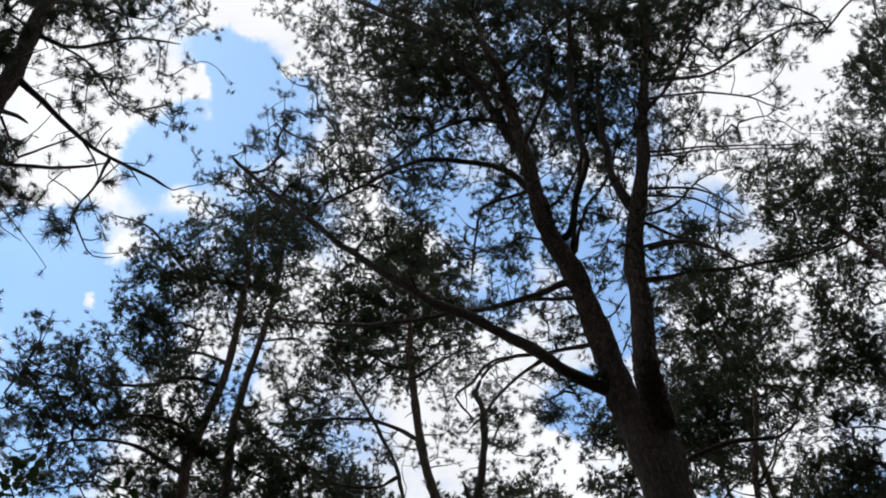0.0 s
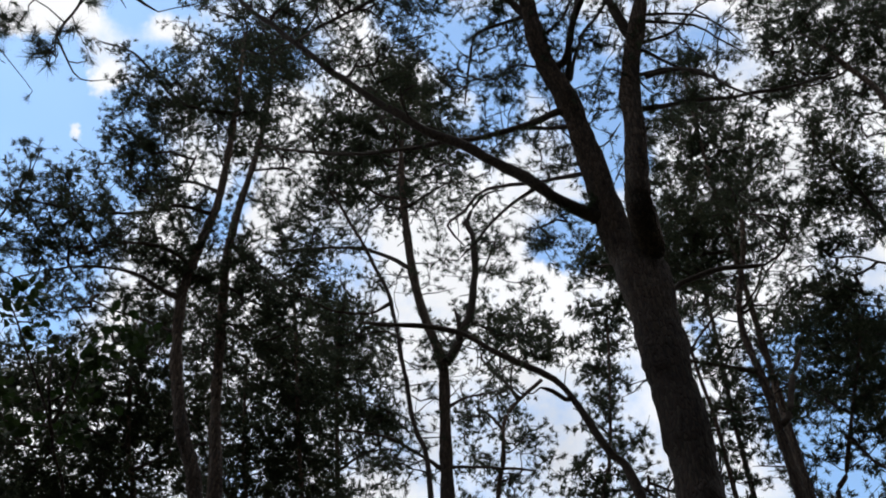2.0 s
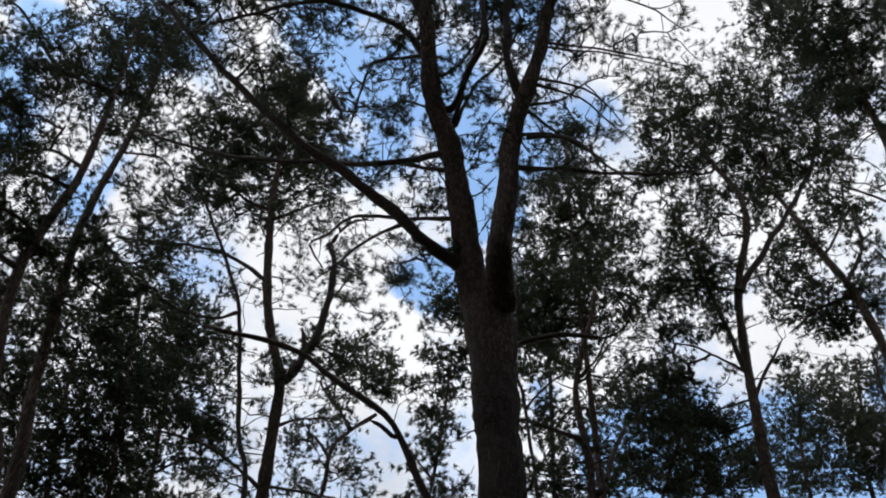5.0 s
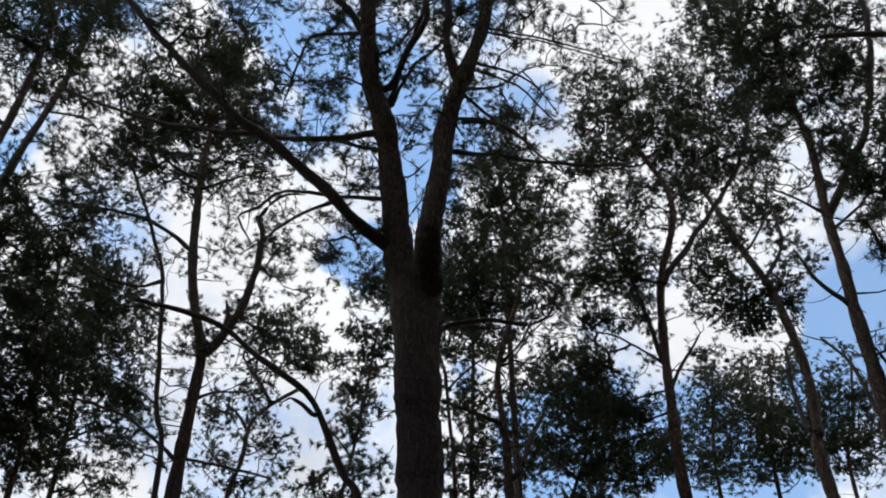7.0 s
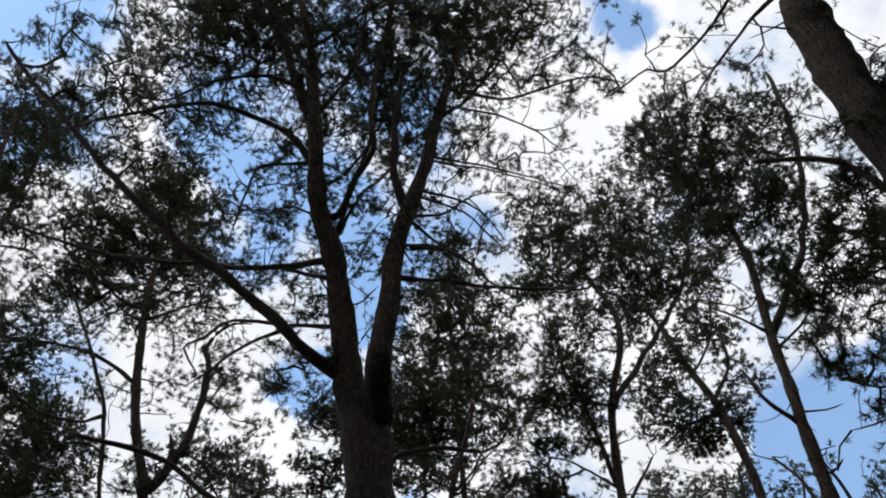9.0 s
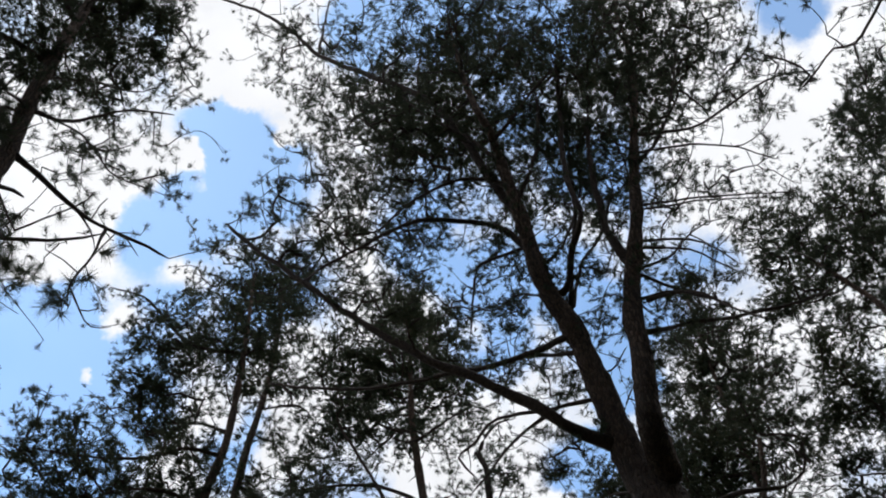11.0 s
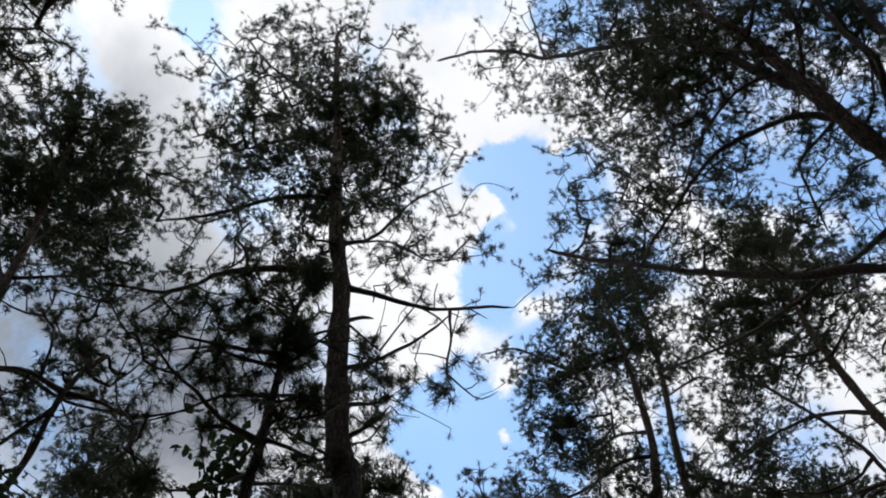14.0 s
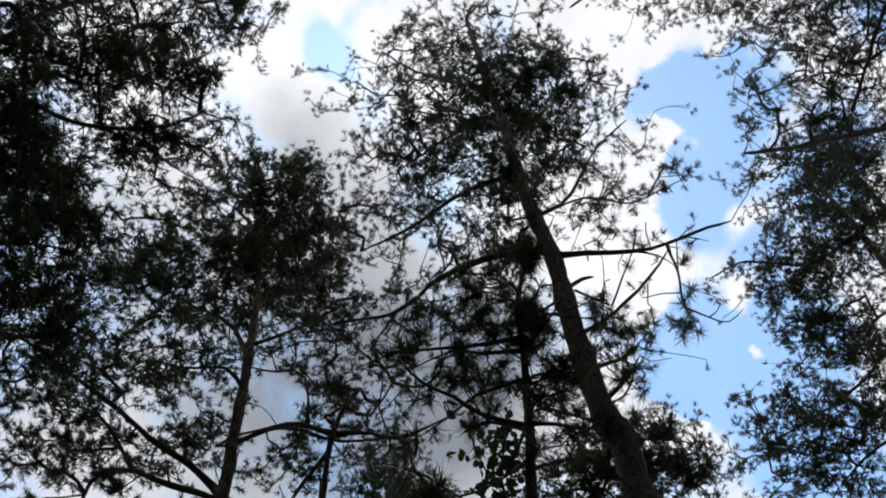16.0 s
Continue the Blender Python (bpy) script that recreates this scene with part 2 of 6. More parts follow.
def floor_material():
    m, t, p = material("needle_litter")
    co = t.nodes.new("ShaderNodeTexCoord").outputs["Object"]
    fine = node(t, "ShaderNodeTexNoise", Scale=30.0, Detail=8.0, Roughness=0.7)
    wide = node(t, "ShaderNodeTexNoise", Scale=0.6, Detail=5.0)
    for n in (fine, wide):
        t.links.new(co, n.inputs["Vector"])
    litter = ramp_of(t, fine.outputs["Fac"], [(0.3, (0.05, 0.035, 0.02)), (0.7, (0.16, 0.11, 0.06))])
    moss = ramp_of(t, fine.outputs["Fac"], [(0.3, (0.03, 0.045, 0.015)), (0.7, (0.09, 0.11, 0.04))])
    mix = t.nodes.new("ShaderNodeMixRGB")
    t.links.new(ramp_of(t, wide.outputs["Fac"], [(0.45, (0, 0, 0)), (0.6, (1, 1, 1))]), mix.inputs["Fac"])
    t.links.new(litter, mix.inputs[1])
    t.links.new(moss, mix.inputs[2])
    t.links.new(mix.outputs[0], p.inputs["Base Color"])
    p.inputs["Roughness"].default_value = 0.95
    bump = node(t, "ShaderNodeBump", Strength=0.6, Distance=0.03)
    t.links.new(fine.outputs["Fac"], bump.inputs["Height"])
    t.links.new(bump.outputs[0], p.inputs["Normal"])
    return m


BARK, TWIG = bark_material(), twig_material()
NEEDLE = foliage_material("pine_needles", [(0.1, (0.032, 0.044, 0.03)), (0.5, (0.056, 0.072, 0.043)), (0.86, (0.096, 0.106, 0.056)), (0.97, (0.1, 0.06, 0.032))], 0.22)
LEAF = foliage_material("broad_leaves", [(0.1, (0.022, 0.042, 0.014)), (0.6, (0.036, 0.062, 0.02)), (0.95, (0.07, 0.1, 0.035))], 0.25)
LITTER = floor_material()


# ---- mesh building ----
rng = np.random.default_rng(7)


def mesh_object(name, verts, faces, mat, parent=None, smooth=True):
    """One mesh object from arrays: verts (n, 3), and faces (m, 3 or 4)."""
    me = bpy.data.meshes.new(name)
    verts, faces = np.asarray(verts, np.float32), np.asarray(faces, np.int32)
    m, k = faces.shape
    me.vertices.add(len(verts))
    me.vertices.foreach_set("co", verts.ravel())
    me.loops.add(m * k)
    me.loops.foreach_set("vertex_index", faces.ravel())
    me.polygons.add(m)
    me.polygons.foreach_set("loop_start", np.arange(m, dtype=np.int32) * k)
    if smooth:
        me.polygons.foreach_set("use_smooth", np.ones(m, bool))
    me.update(calc_edges=True)
    me.materials.append(mat)
    ob = new(name, me)
    ob.parent = parent
    return ob


def spline(points, step):
    """A smooth line through the points, sampled about every step metres."""
    p = np.asarray(points, float)
    q = np.vstack([2 * p[0] - p[1], p, 2 * p[-1] - p[-2]])
    out = []
    for i in range(1, len(q) - 2):
        a, b, c, d = q[i - 1:i + 3]
        n = max(2, int(np.linalg.norm(c - b) / step))
        for u in np.arange(n) / n:
            out.append(0.5 * (2 * b + (c - a) * u + (2 * a - 5 * b + 4 * c - d) * u * u + (3 * b - a - 3 * c + d) * u ** 3))
    out.append(p[-1])
    return np.array(out)


def tube(line, radii, sides, rough=0.0):
    """A tapering tube of quads round a line, with an uneven skin, closed at its tip."""
    line, radii = np.asarray(line, float), np.asarray(radii, float)
    along = np.gradient(line, axis=0)
    along /= np.linalg.norm(along, axis=1)[:, None] + 1e-9
    up = np.where(np.abs(along[:, 2:3]) > 0.9, [[1.0, 0, 0]], [[0, 0, 1.0]])
    side = np.cross(along, up)
    side /= np.linalg.norm(side, axis=1)[:, None] + 1e-9
    over = np.cross(side, along)
    ang = np.arange(sides) / sides * 2 * np.pi
    skin = 1 + rough * rng.standard_normal((len(line), sides))
    if rough:
        skin += rough * 1.5 * np.sin(ang * 3 + line[:, 2:3] * 2.1) + rough * np.sin(ang * 2 - line[:, 2:3] * 1.3 + 1)
    ring = (np.cos(ang)[None, :, None] * side[:, None] + np.sin(ang)[None, :, None] * over[:, None]) * (radii[:, None] * skin)[..., None]
    verts = (line[:, None] + ring).reshape(-1, 3)
    i, j = np.meshgrid(np.arange(len(line) - 1), np.arange(sides), indexing="ij")
    k = (j + 1) % sides
    quads = np.stack([i * sides + j, i * sides + k, (i + 1) * sides + k, (i + 1) * sides + j], -1).reshape(-1, 4)
    last = (len(line) - 1) * sides
    caps = [[last + a, last + a + 1, last + sides - 2 - a, last + sides - 1 - a] for a in range(0, sides // 2 - 1)] if sides > 3 else []
    return verts, np.vstack([quads, np.array(caps, int).reshape(-1, 4)])


class Growth:
    """A tree while it grows: its base, its bones, and the boughs and blades still to be joined."""

    # spread: the tree's distance from the camera, not the width of its crown
    def __init__(self, at, label, spread, broad):
        name, kind = ("broadleaf_sapling", "sapling") if broad else ("pine_tree", "tree")
        self.root = tagged(new(name), label, kind, "trees of the wood")
        self.root.location = (at[0], at[1], 0)
        self.far, self.broad, self.wiry = spread, broad, False
        self.bones, self.parts = [], []
        self.pads, self.balls, self.fringe, self.snags = [], [], [], []


GROWN = []


def pine(at, label, spread, wiry=False):
    GROWN.append(Growth(at, label, spread, False))
    GROWN[-1].wiry = wiry
    return GROWN[-1]


def sapling(at, label, spread):
    GROWN.append(Growth(at, label, spread, True))
    return GROWN[-1]


def limb(tree, name, points, r0, r1, girth=None):
    """The trunk, a stem or a limb as a part of its own, crooked and tapering from r0 to r1."""
    line = spline(points, 0.1)
    n = len(line)
    u = np.linspace(0, 1, n)
    radii = r0 + (r1 - r0) * u ** (0.9 if name != "limb" else 0.75)
    if girth:
        knots = np.array([np.argmin(np.linalg.norm(line - np.array(q), axis=1)) for q in points])
        radii = np.interp(np.arange(n), knots, girth)
    if name == "trunk":
        radii *= 1 + 0.55 * np.exp(-line[:, 2] / 0.28)
    else:
        radii *= 1 + (0.35 if name == "limb" else 0.0) * np.exp(-u * n * 0.1 / 0.12)
        radii[-1] *= 0.45
    sway = np.cumsum(rng.standard_normal((n, 3)), axis=0) * 0.004
    sway -= u[:, None] * sway[-1]
    sway += np.sin(u[:, None] * n * 0.9 + rng.random(3) * 6) * 0.18 * radii[:, None] * (name == "limb")
    line = line + sway * (name != "trunk")
    radii *= 1 + 0.07 * np.sin(np.arange(n) * 0.9 + rng.random() * 6) + 0.03 * rng.standard_normal(n)
    v, f = tube(line, radii, 14 if name == "trunk" else 12 if name == "stem" else 8, 0.03 if name == "limb" else 0.045)
    bearer = tree.root
    if tree.bones:
        gap, bearer = min(((np.linalg.norm(q - line[0], axis=1).min(), o) for q, o in zip(tree.bones, tree.parts)), key=lambda pair: pair[0])
        if bearer.name.startswith("trunk") or bearer.parent != tree.root or gap > 0.25:
            bearer = tree.root
    tree.parts.append(mesh_object(name, v, f, TWIG if name == "limb" else BARK, bearer))
    if name != "trunk" and not tree.broad:
        for q in line[int(n * 0.15)::2]:
            tree.fringe.append(q + unit(rng.standard_normal(3)) * (1, 1, 0.8) * rng.uniform(0.15, 0.85))
    elif not tree.broad:
        for q in line[int(n * 0.72)::6]:
            tree.fringe.append(q + unit(rng.standard_normal(3)) * (1, 1, 0.5) * rng.uniform(0.3, 0.9))
    if not tree.broad and max(radii) > 0.012:
        for _ in range(int(n * (0.16 if name == "limb" else 0.3))):
            i = rng.integers(n // 4, n - 1)
            tree.snags.append((line[i], unit(rng.standard_normal(3) * (1, 1, 0.5) + (0, 0, 0.15)), radii[i]))
    tree.bones.append(line[2:] if len(line) > 4 else line)


def clumps(tree, pads):
    tree.pads += pads


def stars(tree, balls):
    tree.balls += balls


def unit(v):
    return v / (np.linalg.norm(v, axis=-1, keepdims=True) + 1e-9)


def sprigs(tips, ways, count, length, width, shoot, spread):
    """Needles round shoots: count blades to each tip, each one thin triangle. Returns verts and faces."""
    n = len(tips)
    w = ways[:, None]
    flat = rng.standard_normal((n, count, 3))
    flat = unit(flat - (flat * w).sum(-1, keepdims=True) * w)
    lean = rng.uniform(spread[0], spread[1], (n, count, 1))
    aim = unit(w * np.cos(lean) + flat * np.sin(lean))
    root = tips[:, None] - w * rng.uniform(0, shoot, (n, count, 1))
    size = length * rng.uniform(0.75, 1.15, (n, count, 1))
    edge = unit(np.cross(aim, rng.standard_normal((n, count, 3)))) * width * 0.5
    v = np.stack([root - edge, root + edge, root + aim * size + edge * 0.15], 2).reshape(-1, 3)
    return v, np.arange(len(v)).reshape(-1, 3)


def leaves(tips, ways, length):
    """Small rounded leaves, folded a little along the midrib: six triangles each."""
    n = len(tips)
    side = unit(np.cross(ways, rng.standard_normal((n, 3))))
    lift = np.cross(side, ways)
    size = length * rng.uniform(0.7, 1.25, (n, 1))
    row = lambda a, s, h: tips + ways * size * a + side * size * s + lift * size * h
    v = np.stack([row(0, 0, 0), row(0.3, 0.33, 0.1), row(0.72, 0.27, 0.1), row(1, 0, -0.06), row(0.72, -0.27, 0.1), row(0.3, -0.33, 0.1), row(0.5, 0, 0)], 1)
    f = np.array([[0, 1, 6], [1, 2, 6], [2, 3, 6], [3, 4, 6], [4, 5, 6], [5, 0, 6]])
    return v.reshape(-1, 3), (np.arange(n)[:, None, None] * 7 + f).reshape(-1, 3)


def sticks(a, b, r):
    """Thin three-sided twigs from each a to each b."""
    d = unit(b - a)
    s = unit(np.cross(d, rng.standard_normal(a.shape)))
    t = np.cross(d, s)
    rings = []
    for p, k in ((a, 1.0), (b, 0.55)):
        for ang in (0, 2.0944, 4.1888):
            rings.append(p + (s * math.cos(ang) + t * math.sin(ang)) * (r * k)[:, None])
    v = np.stack(rings, 1).reshape(-1, 3)
    f = np.array([[j, (j + 1) % 3, 3 + (j + 1) % 3, 3 + j] for j in range(3)])
    return v, (np.arange(len(a))[:, None, None] * 6 + f).reshape(-1, 4)


def joined(pieces):
    vs, fs, k = [], [], 0
    for v, f in pieces:
        vs.append(v)
        fs.append(f + k)
        k += len(v)
    return np.vstack(vs), np.vstack(fs)


def flesh_out(tree):
    """Grow boughs from the limbs to the clumps, twigs inside them, and needles on the twigs."""
    bones = np.vstack(tree.bones)
    base, far = np.array(tree.root.location), tree.far
    knot = 0.1 if tree.wiry else (0.1 + (0.004 if far < 10.9 else 0.006) * far) * (1.3 if tree.broad else 1.0)
    per_knot = 12 if tree.broad else TUFTS * (0.8 if tree.wiry else 1.0)
    ends = []
    wide = [(x, y, z, rx * 1.45, rz * 1.45, k * 0.2) for x, y, z, rx, rz, k in tree.pads if not tree.broad and rx < 1.2]
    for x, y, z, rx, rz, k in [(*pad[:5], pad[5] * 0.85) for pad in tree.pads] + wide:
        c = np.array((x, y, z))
        # pine clumps are pushed back from the camera so the limbs show in front
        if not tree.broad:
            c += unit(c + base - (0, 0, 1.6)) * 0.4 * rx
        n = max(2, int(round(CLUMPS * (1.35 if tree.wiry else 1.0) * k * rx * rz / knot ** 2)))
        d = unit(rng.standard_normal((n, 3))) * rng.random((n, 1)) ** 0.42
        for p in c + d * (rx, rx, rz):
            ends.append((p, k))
    ends += [(p, 0.0) for p in tree.fringe]
    gaps = [np.linalg.norm(bones - p, axis=1).min() for p, _ in ends]
    pieces, blades, lines, parents, full = [], [], [], [], []
    shoots_a, shoots_b, inner, hearts = [], [], [], [np.empty((0, 3))]
    grown = np.empty((len(bones) + 16 * len(ends), 3))
    owner = np.full(len(grown), -1)
    grown[:len(bones)], size = bones, len(bones)
    for i in np.argsort(gaps):
        p, k = ends[i]
        away = p - grown[:size]
        cost = np.linalg.norm(away, axis=1) + 0.8 * np.clip(-away[:, 2], 0, None)
        near = np.argmin(cost)
        a = grown[near]
        span = np.linalg.norm(p - a)
        if k == 0 and span > 0.6:
            continue
        bend = (a + p) / 2 + rng.standard_normal(3) * span * 0.16 + (0, 0, -0.06 * span)
        u = np.linspace(0, 1, min(12, max(3, int(span / 0.078))))[:, None]
        line = a * (1 - u) ** 2 + 2 * bend * u * (1 - u) + p * u * u
        kinks = np.cumsum(rng.standard_normal((len(line) - 2, 3)), axis=0)
        kinks -= np.linspace(0, 1, len(line) - 2)[:, None] * kinks[-1] * 0.8
        line[1:-1] += kinks * (0.003 + 0.005 * min(span, 1.0)) + rng.standard_normal((len(line) - 2, 3)) * 0.003
        parents.append(owner[near])
        owner[size:size + len(line) - 1] = len(lines)
        grown[size:size + len(line) - 1] = line[1:]
        size += len(line) - 1
        lines.append(line)
        full.append(False)
        m = rng.poisson(per_knot * (0.6 + 0.4 * min(k, 1)) * rng.uniform(0.55, 1.4) if k > 0 else rng.choice((0, 1, 1, 2, 4)) * (2 if tree.broad else 1))
        if m:
            d = unit(rng.standard_normal((m, 3))) * rng.random((m, 1)) ** 0.55
            tips = p + d * (knot * 1.5, knot * 1.5, knot * 0.7) * rng.uniform(0.75, 1.2)
            roots = line[rng.integers(len(line) // 2, len(line), m)]
            shoots_a.append(roots)
            shoots_b.append(tips)
            inner.append(np.full(m, k > 1.15))
            full[-1] = True
            if k > 0.9:
                hearts.append(p + rng.standard_normal((2, 3)) * knot * 0.5)
    grown = grown[:size]
    load = np.ones(len(lines))
    for i in range(len(lines) - 1, -1, -1):
        if parents[i] >= 0:
            load[parents[i]] += load[i]
    for line, w, leafy in zip(lines, load, full):
        if w == 1 and not leafy and rng.random() < 0.85:
            continue
        r = min(0.028, BOUGH * (0.75 if tree.wiry else 1.0) * w ** 0.42)
        pieces.append(tube(line, np.linspace(r, max(0.6 * r, 0.0028), len(line)), 4 if w > 30 else 3))
    if shoots_a:
        a, b = np.vstack(shoots_a), np.vstack(shoots_b)
        step = 6 if tree.broad else 3
        pieces.append(sticks(a[::step], b[::step], np.full(len(a[::step]), 0.0026 + 0.00012 * far)))
        ways = unit(unit(b - a) + (0, 0, 0.35) + rng.standard_normal(a.shape) * 0.25)
        if tree.broad:
            for s in range(3):
                w2 = unit(ways + rng.standard_normal(a.shape) * 0.8)
                blades.append(leaves(b - ways * 0.04 * s, w2, 0.066))
        else:
            # needles get wider with distance from the camera, to fit its view
            count, width, length = (24, 0.0055, 0.058) if tree.wiry else (23, 0.0062, 0.062) if far < 6.5 else (22, 0.0077, 0.067) if far < 10.9 else (19, 0.0132, 0.077)
            deep = np.concatenate(inner)
            blades.append(sprigs(b[~deep], ways[~deep], count, length, width, 0.055, (0.3, 1.6)))
            blades.append(sprigs(b[deep], ways[deep], round(count * 0.55), length, width * 1.7, 0.06, (0.3, 1.6)))
            core = np.vstack(hearts)
            blades.append(sprigs(core, unit(rng.standard_normal(core.shape)), 6, 0.065, 0.011 if far < 10.9 else 0.016, 0.09, (0.2, 1.5)))
    if tree.balls:
        a, b = [], []
        for x, y, z, rx, rz, n in tree.balls:
            d = unit(rng.standard_normal((n, 3))) * rng.random((n, 1)) ** 0.4
            for p in np.array((x, y, z)) + d * (rx, rx, rz):
                away = p - grown
                q = grown[np.argmin(np.linalg.norm(away, axis=1) + 0.5 * np.clip(-away[:, 2], 0, None))]
                bend = (q + p) / 2 + (0, 0, -0.08 * np.linalg.norm(p - q)) + rng.standard_normal(3) * 0.01
                u = np.linspace(0, 1, 6)[:, None]
                line = q * (1 - u) ** 2 + 2 * bend * u * (1 - u) + p * u * u
                line[1:-1] += rng.standard_normal((4, 3)) * 0.05 * min(0.5, np.linalg.norm(p - q))
                pieces.append(tube(line, np.linspace(0.006, 0.003, 6), 4))
                grown = np.vstack([grown, line[2:]])
                a.append(line[-2])
                b.append(p)
        a, b = np.array(a), np.array(b)
        ways = unit(unit(b - a) + (0, 0, 0.2))
        blades.append(sprigs(b, ways, 64, 0.11, 0.0044, 0.07, (0.25, 1.75)))
    for p, way, r in tree.snags:
        long = r + rng.uniform(0.02, 0.07) if rng.random() < 0.6 else r + rng.uniform(0.1, 0.45)
        line = p + way * np.linspace(0, long, 5)[:, None] + rng.standard_normal((5, 3)) * 0.012 * np.linspace(0, 1, 5)[:, None]
        pieces.append(tube(line, np.linspace(min(0.4 * r, 0.014), 0.003, 5), 4))
    if pieces:
        v, f = joined(pieces)
        tagged(mesh_object("twig_mass", v, f, TWIG, tree.root), "thin dark twigs and boughs", kind="stuff")
    if blades:
        v, f = joined(blades)
        name, words, mat = ("foliage", "small rounded green leaves", LEAF) if tree.broad else ("crown", "dark green pine needles in clumps", NEEDLE)
        tagged(mesh_object(name, v, f, mat, tree.root, smooth=False), words, kind="stuff")


CLUMPS, TUFTS, BOUGH = 1.9, 9.8, 0.0064

# ---- ground ----
def build_ground():
    """One sheet of forest floor that reaches the horizon, uneven near the trees."""
    rings = [0.0, 1, 2, 3, 4.5, 6, 8, 10, 13, 17, 22, 30, 45, 80, 200, 800, 3000]
    sides = 48
    v = [(0, 0, -0.02)]
    for r in rings[1:]:
        for k in range(sides):
            a = k / sides * math.tau
            x, y = r * math.cos(a), r * math.sin(a)
            v.append((x, y, -0.03 + 0.06 * noise.noise((x * 0.3, y * 0.3, 0)) * (r < 60)))
    f = []
    for i in range(len(rings) - 2):
        for k in range(sides):
            a, b = 1 + i * sides + k, 1 + i * sides + (k + 1) % sides
            f.append((a, b, b + sides, a + sides))
    me = bpy.data.meshes.new("ground")
    me.from_pydata(v, [], f + [tuple(1 + k for k in range(sides))])
    me.materials.append(LITTER)
    tagged(new("ground", me), "forest floor of brown pine needles and moss", "ground", kind="structure")


build_ground()

# ---- trees ----
tree = pine((1.79, 5.73), 'large forked pine with a thick brown trunk and dark spreading crown', 6.0, wiry=True)
limb(tree, 'trunk', [(0.00, 0.00, 0.00), (-0.01, 0.00, 2.87), (-0.01, 0.00, 5.74), (-0.05, 0.01, 6.45), (-0.06, 0.02, 7.03), (-0.10, 0.03, 7.48), (-0.19, 0.06, 7.95), (-0.31, -0.06, 8.65), (-0.43, -0.18, 9.21), (-0.53, -0.31, 9.58), (-0.76, -0.50, 10.09), (-0.90, -0.77, 11.02), (-1.05, -1.04, 11.88), (-1.17, -1.32, 12.19)], 0.208, 0.049, girth=[0.183, 0.167, 0.167, 0.174, 0.190, 0.178, 0.140, 0.121, 0.115, 0.110, 0.099, 0.078, 0.058, 0.044])
limb(tree, 'stem', [(-1.17, -1.32, 12.19), (-1.30, -1.48, 12.40), (-1.45, -1.65, 13.39), (-1.52, -1.84, 14.23)], 0.043, 0.019)
limb(tree, 'stem', [(-0.01, 0.00, 6.68), (0.00, -0.00, 7.16), (0.03, -0.01, 7.62), (-0.09, -0.34, 7.92), (-0.03, -0.48, 8.51), (-0.02, -0.60, 9.21), (0.10, -0.76, 9.88), (0.25, -0.93, 10.53), (0.37, -1.09, 11.29), (0.47, -1.24, 11.88), (0.67, -1.42, 13.05), (0.80, -1.58, 14.32), (0.89, -1.73, 15.96)], 0.112, 0.026, girth=[0.112, 0.131, 0.126, 0.112, 0.101, 0.095, 0.086, 0.070, 0.058, 0.049, 0.038, 0.028, 0.020])
limb(tree, 'limb', [(0.11, -0.78, 9.95), (0.08, -0.77, 9.98), (-0.04, -0.84, 10.29), (-0.05, -0.94, 11.11), (-0.03, -1.05, 11.74), (0.04, -1.17, 12.79)], 0.057, 0.021)
limb(tree, 'limb', [(-0.22, 0.02, 8.16), (-0.28, 0.04, 8.18), (-0.58, -0.05, 8.29), (-0.93, -0.13, 8.53), (-1.44, -0.16, 8.96), (-1.99, -0.17, 9.33), (-2.59, -0.17, 9.95), (-3.29, -0.14, 10.86), (-3.94, -0.13, 11.69), (-4.33, -0.19, 12.18)], 0.061, 0.021)
limb(tree, 'limb', [(-0.49, -0.26, 9.43), (-0.56, -0.25, 9.45), (-0.76, -0.02, 9.61), (-1.18, 0.29, 9.79), (-1.75, 0.63, 10.12), (-2.62, 1.07, 10.52), (-3.48, 1.51, 11.13), (-3.99, 1.84, 11.68)], 0.036, 0.015)
limb(tree, 'limb', [(-0.45, -0.21, 9.28), (-0.54, -0.18, 9.27), (-0.83, 0.28, 9.89), (-1.14, 0.73, 10.38)], 0.025, 0.019)
limb(tree, 'limb', [(-0.32, -0.07, 8.70), (-0.41, -0.06, 8.73), (-0.81, 0.27, 8.99), (-1.27, 0.62, 9.30), (-1.49, 0.89, 9.29), (-1.66, 1.16, 9.39), (-1.48, 1.31, 9.23)], 0.024, 0.012)
limb(tree, 'limb', [(-0.88, -0.11, 8.48), (-1.16, 0.19, 8.51), (-1.39, 0.47, 8.43), (-1.57, 0.73, 8.40)], 0.018, 0.008)
limb(tree, 'limb', [(-0.83, -0.60, 10.47), (-1.07, -0.66, 10.91), (-1.50, -0.67, 11.12), (-1.88, -0.69, 11.16), (-2.17, -0.73, 10.96), (-2.55, -0.75, 10.55), (-2.95, -0.76, 10.09), (-3.10, -0.85, 9.67)], 0.044, 0.011)
limb(tree, 'limb', [(-0.83, -0.64, 10.56), (-0.85, -0.63, 10.60), (-1.06, -0.46, 10.74), (-1.35, -0.27, 10.85), (-1.43, -0.14, 10.58), (-1.50, -0.01, 9.90)], 0.027, 0.009)
limb(tree, 'limb', [(-0.96, -0.88, 11.37), (-0.96, -0.91, 11.40), (-1.27, -0.88, 11.73), (-1.65, -0.82, 11.77), (-2.14, -0.74, 11.43), (-2.47, -0.70, 10.91), (-2.89, -0.63, 10.97)], 0.028, 0.009)
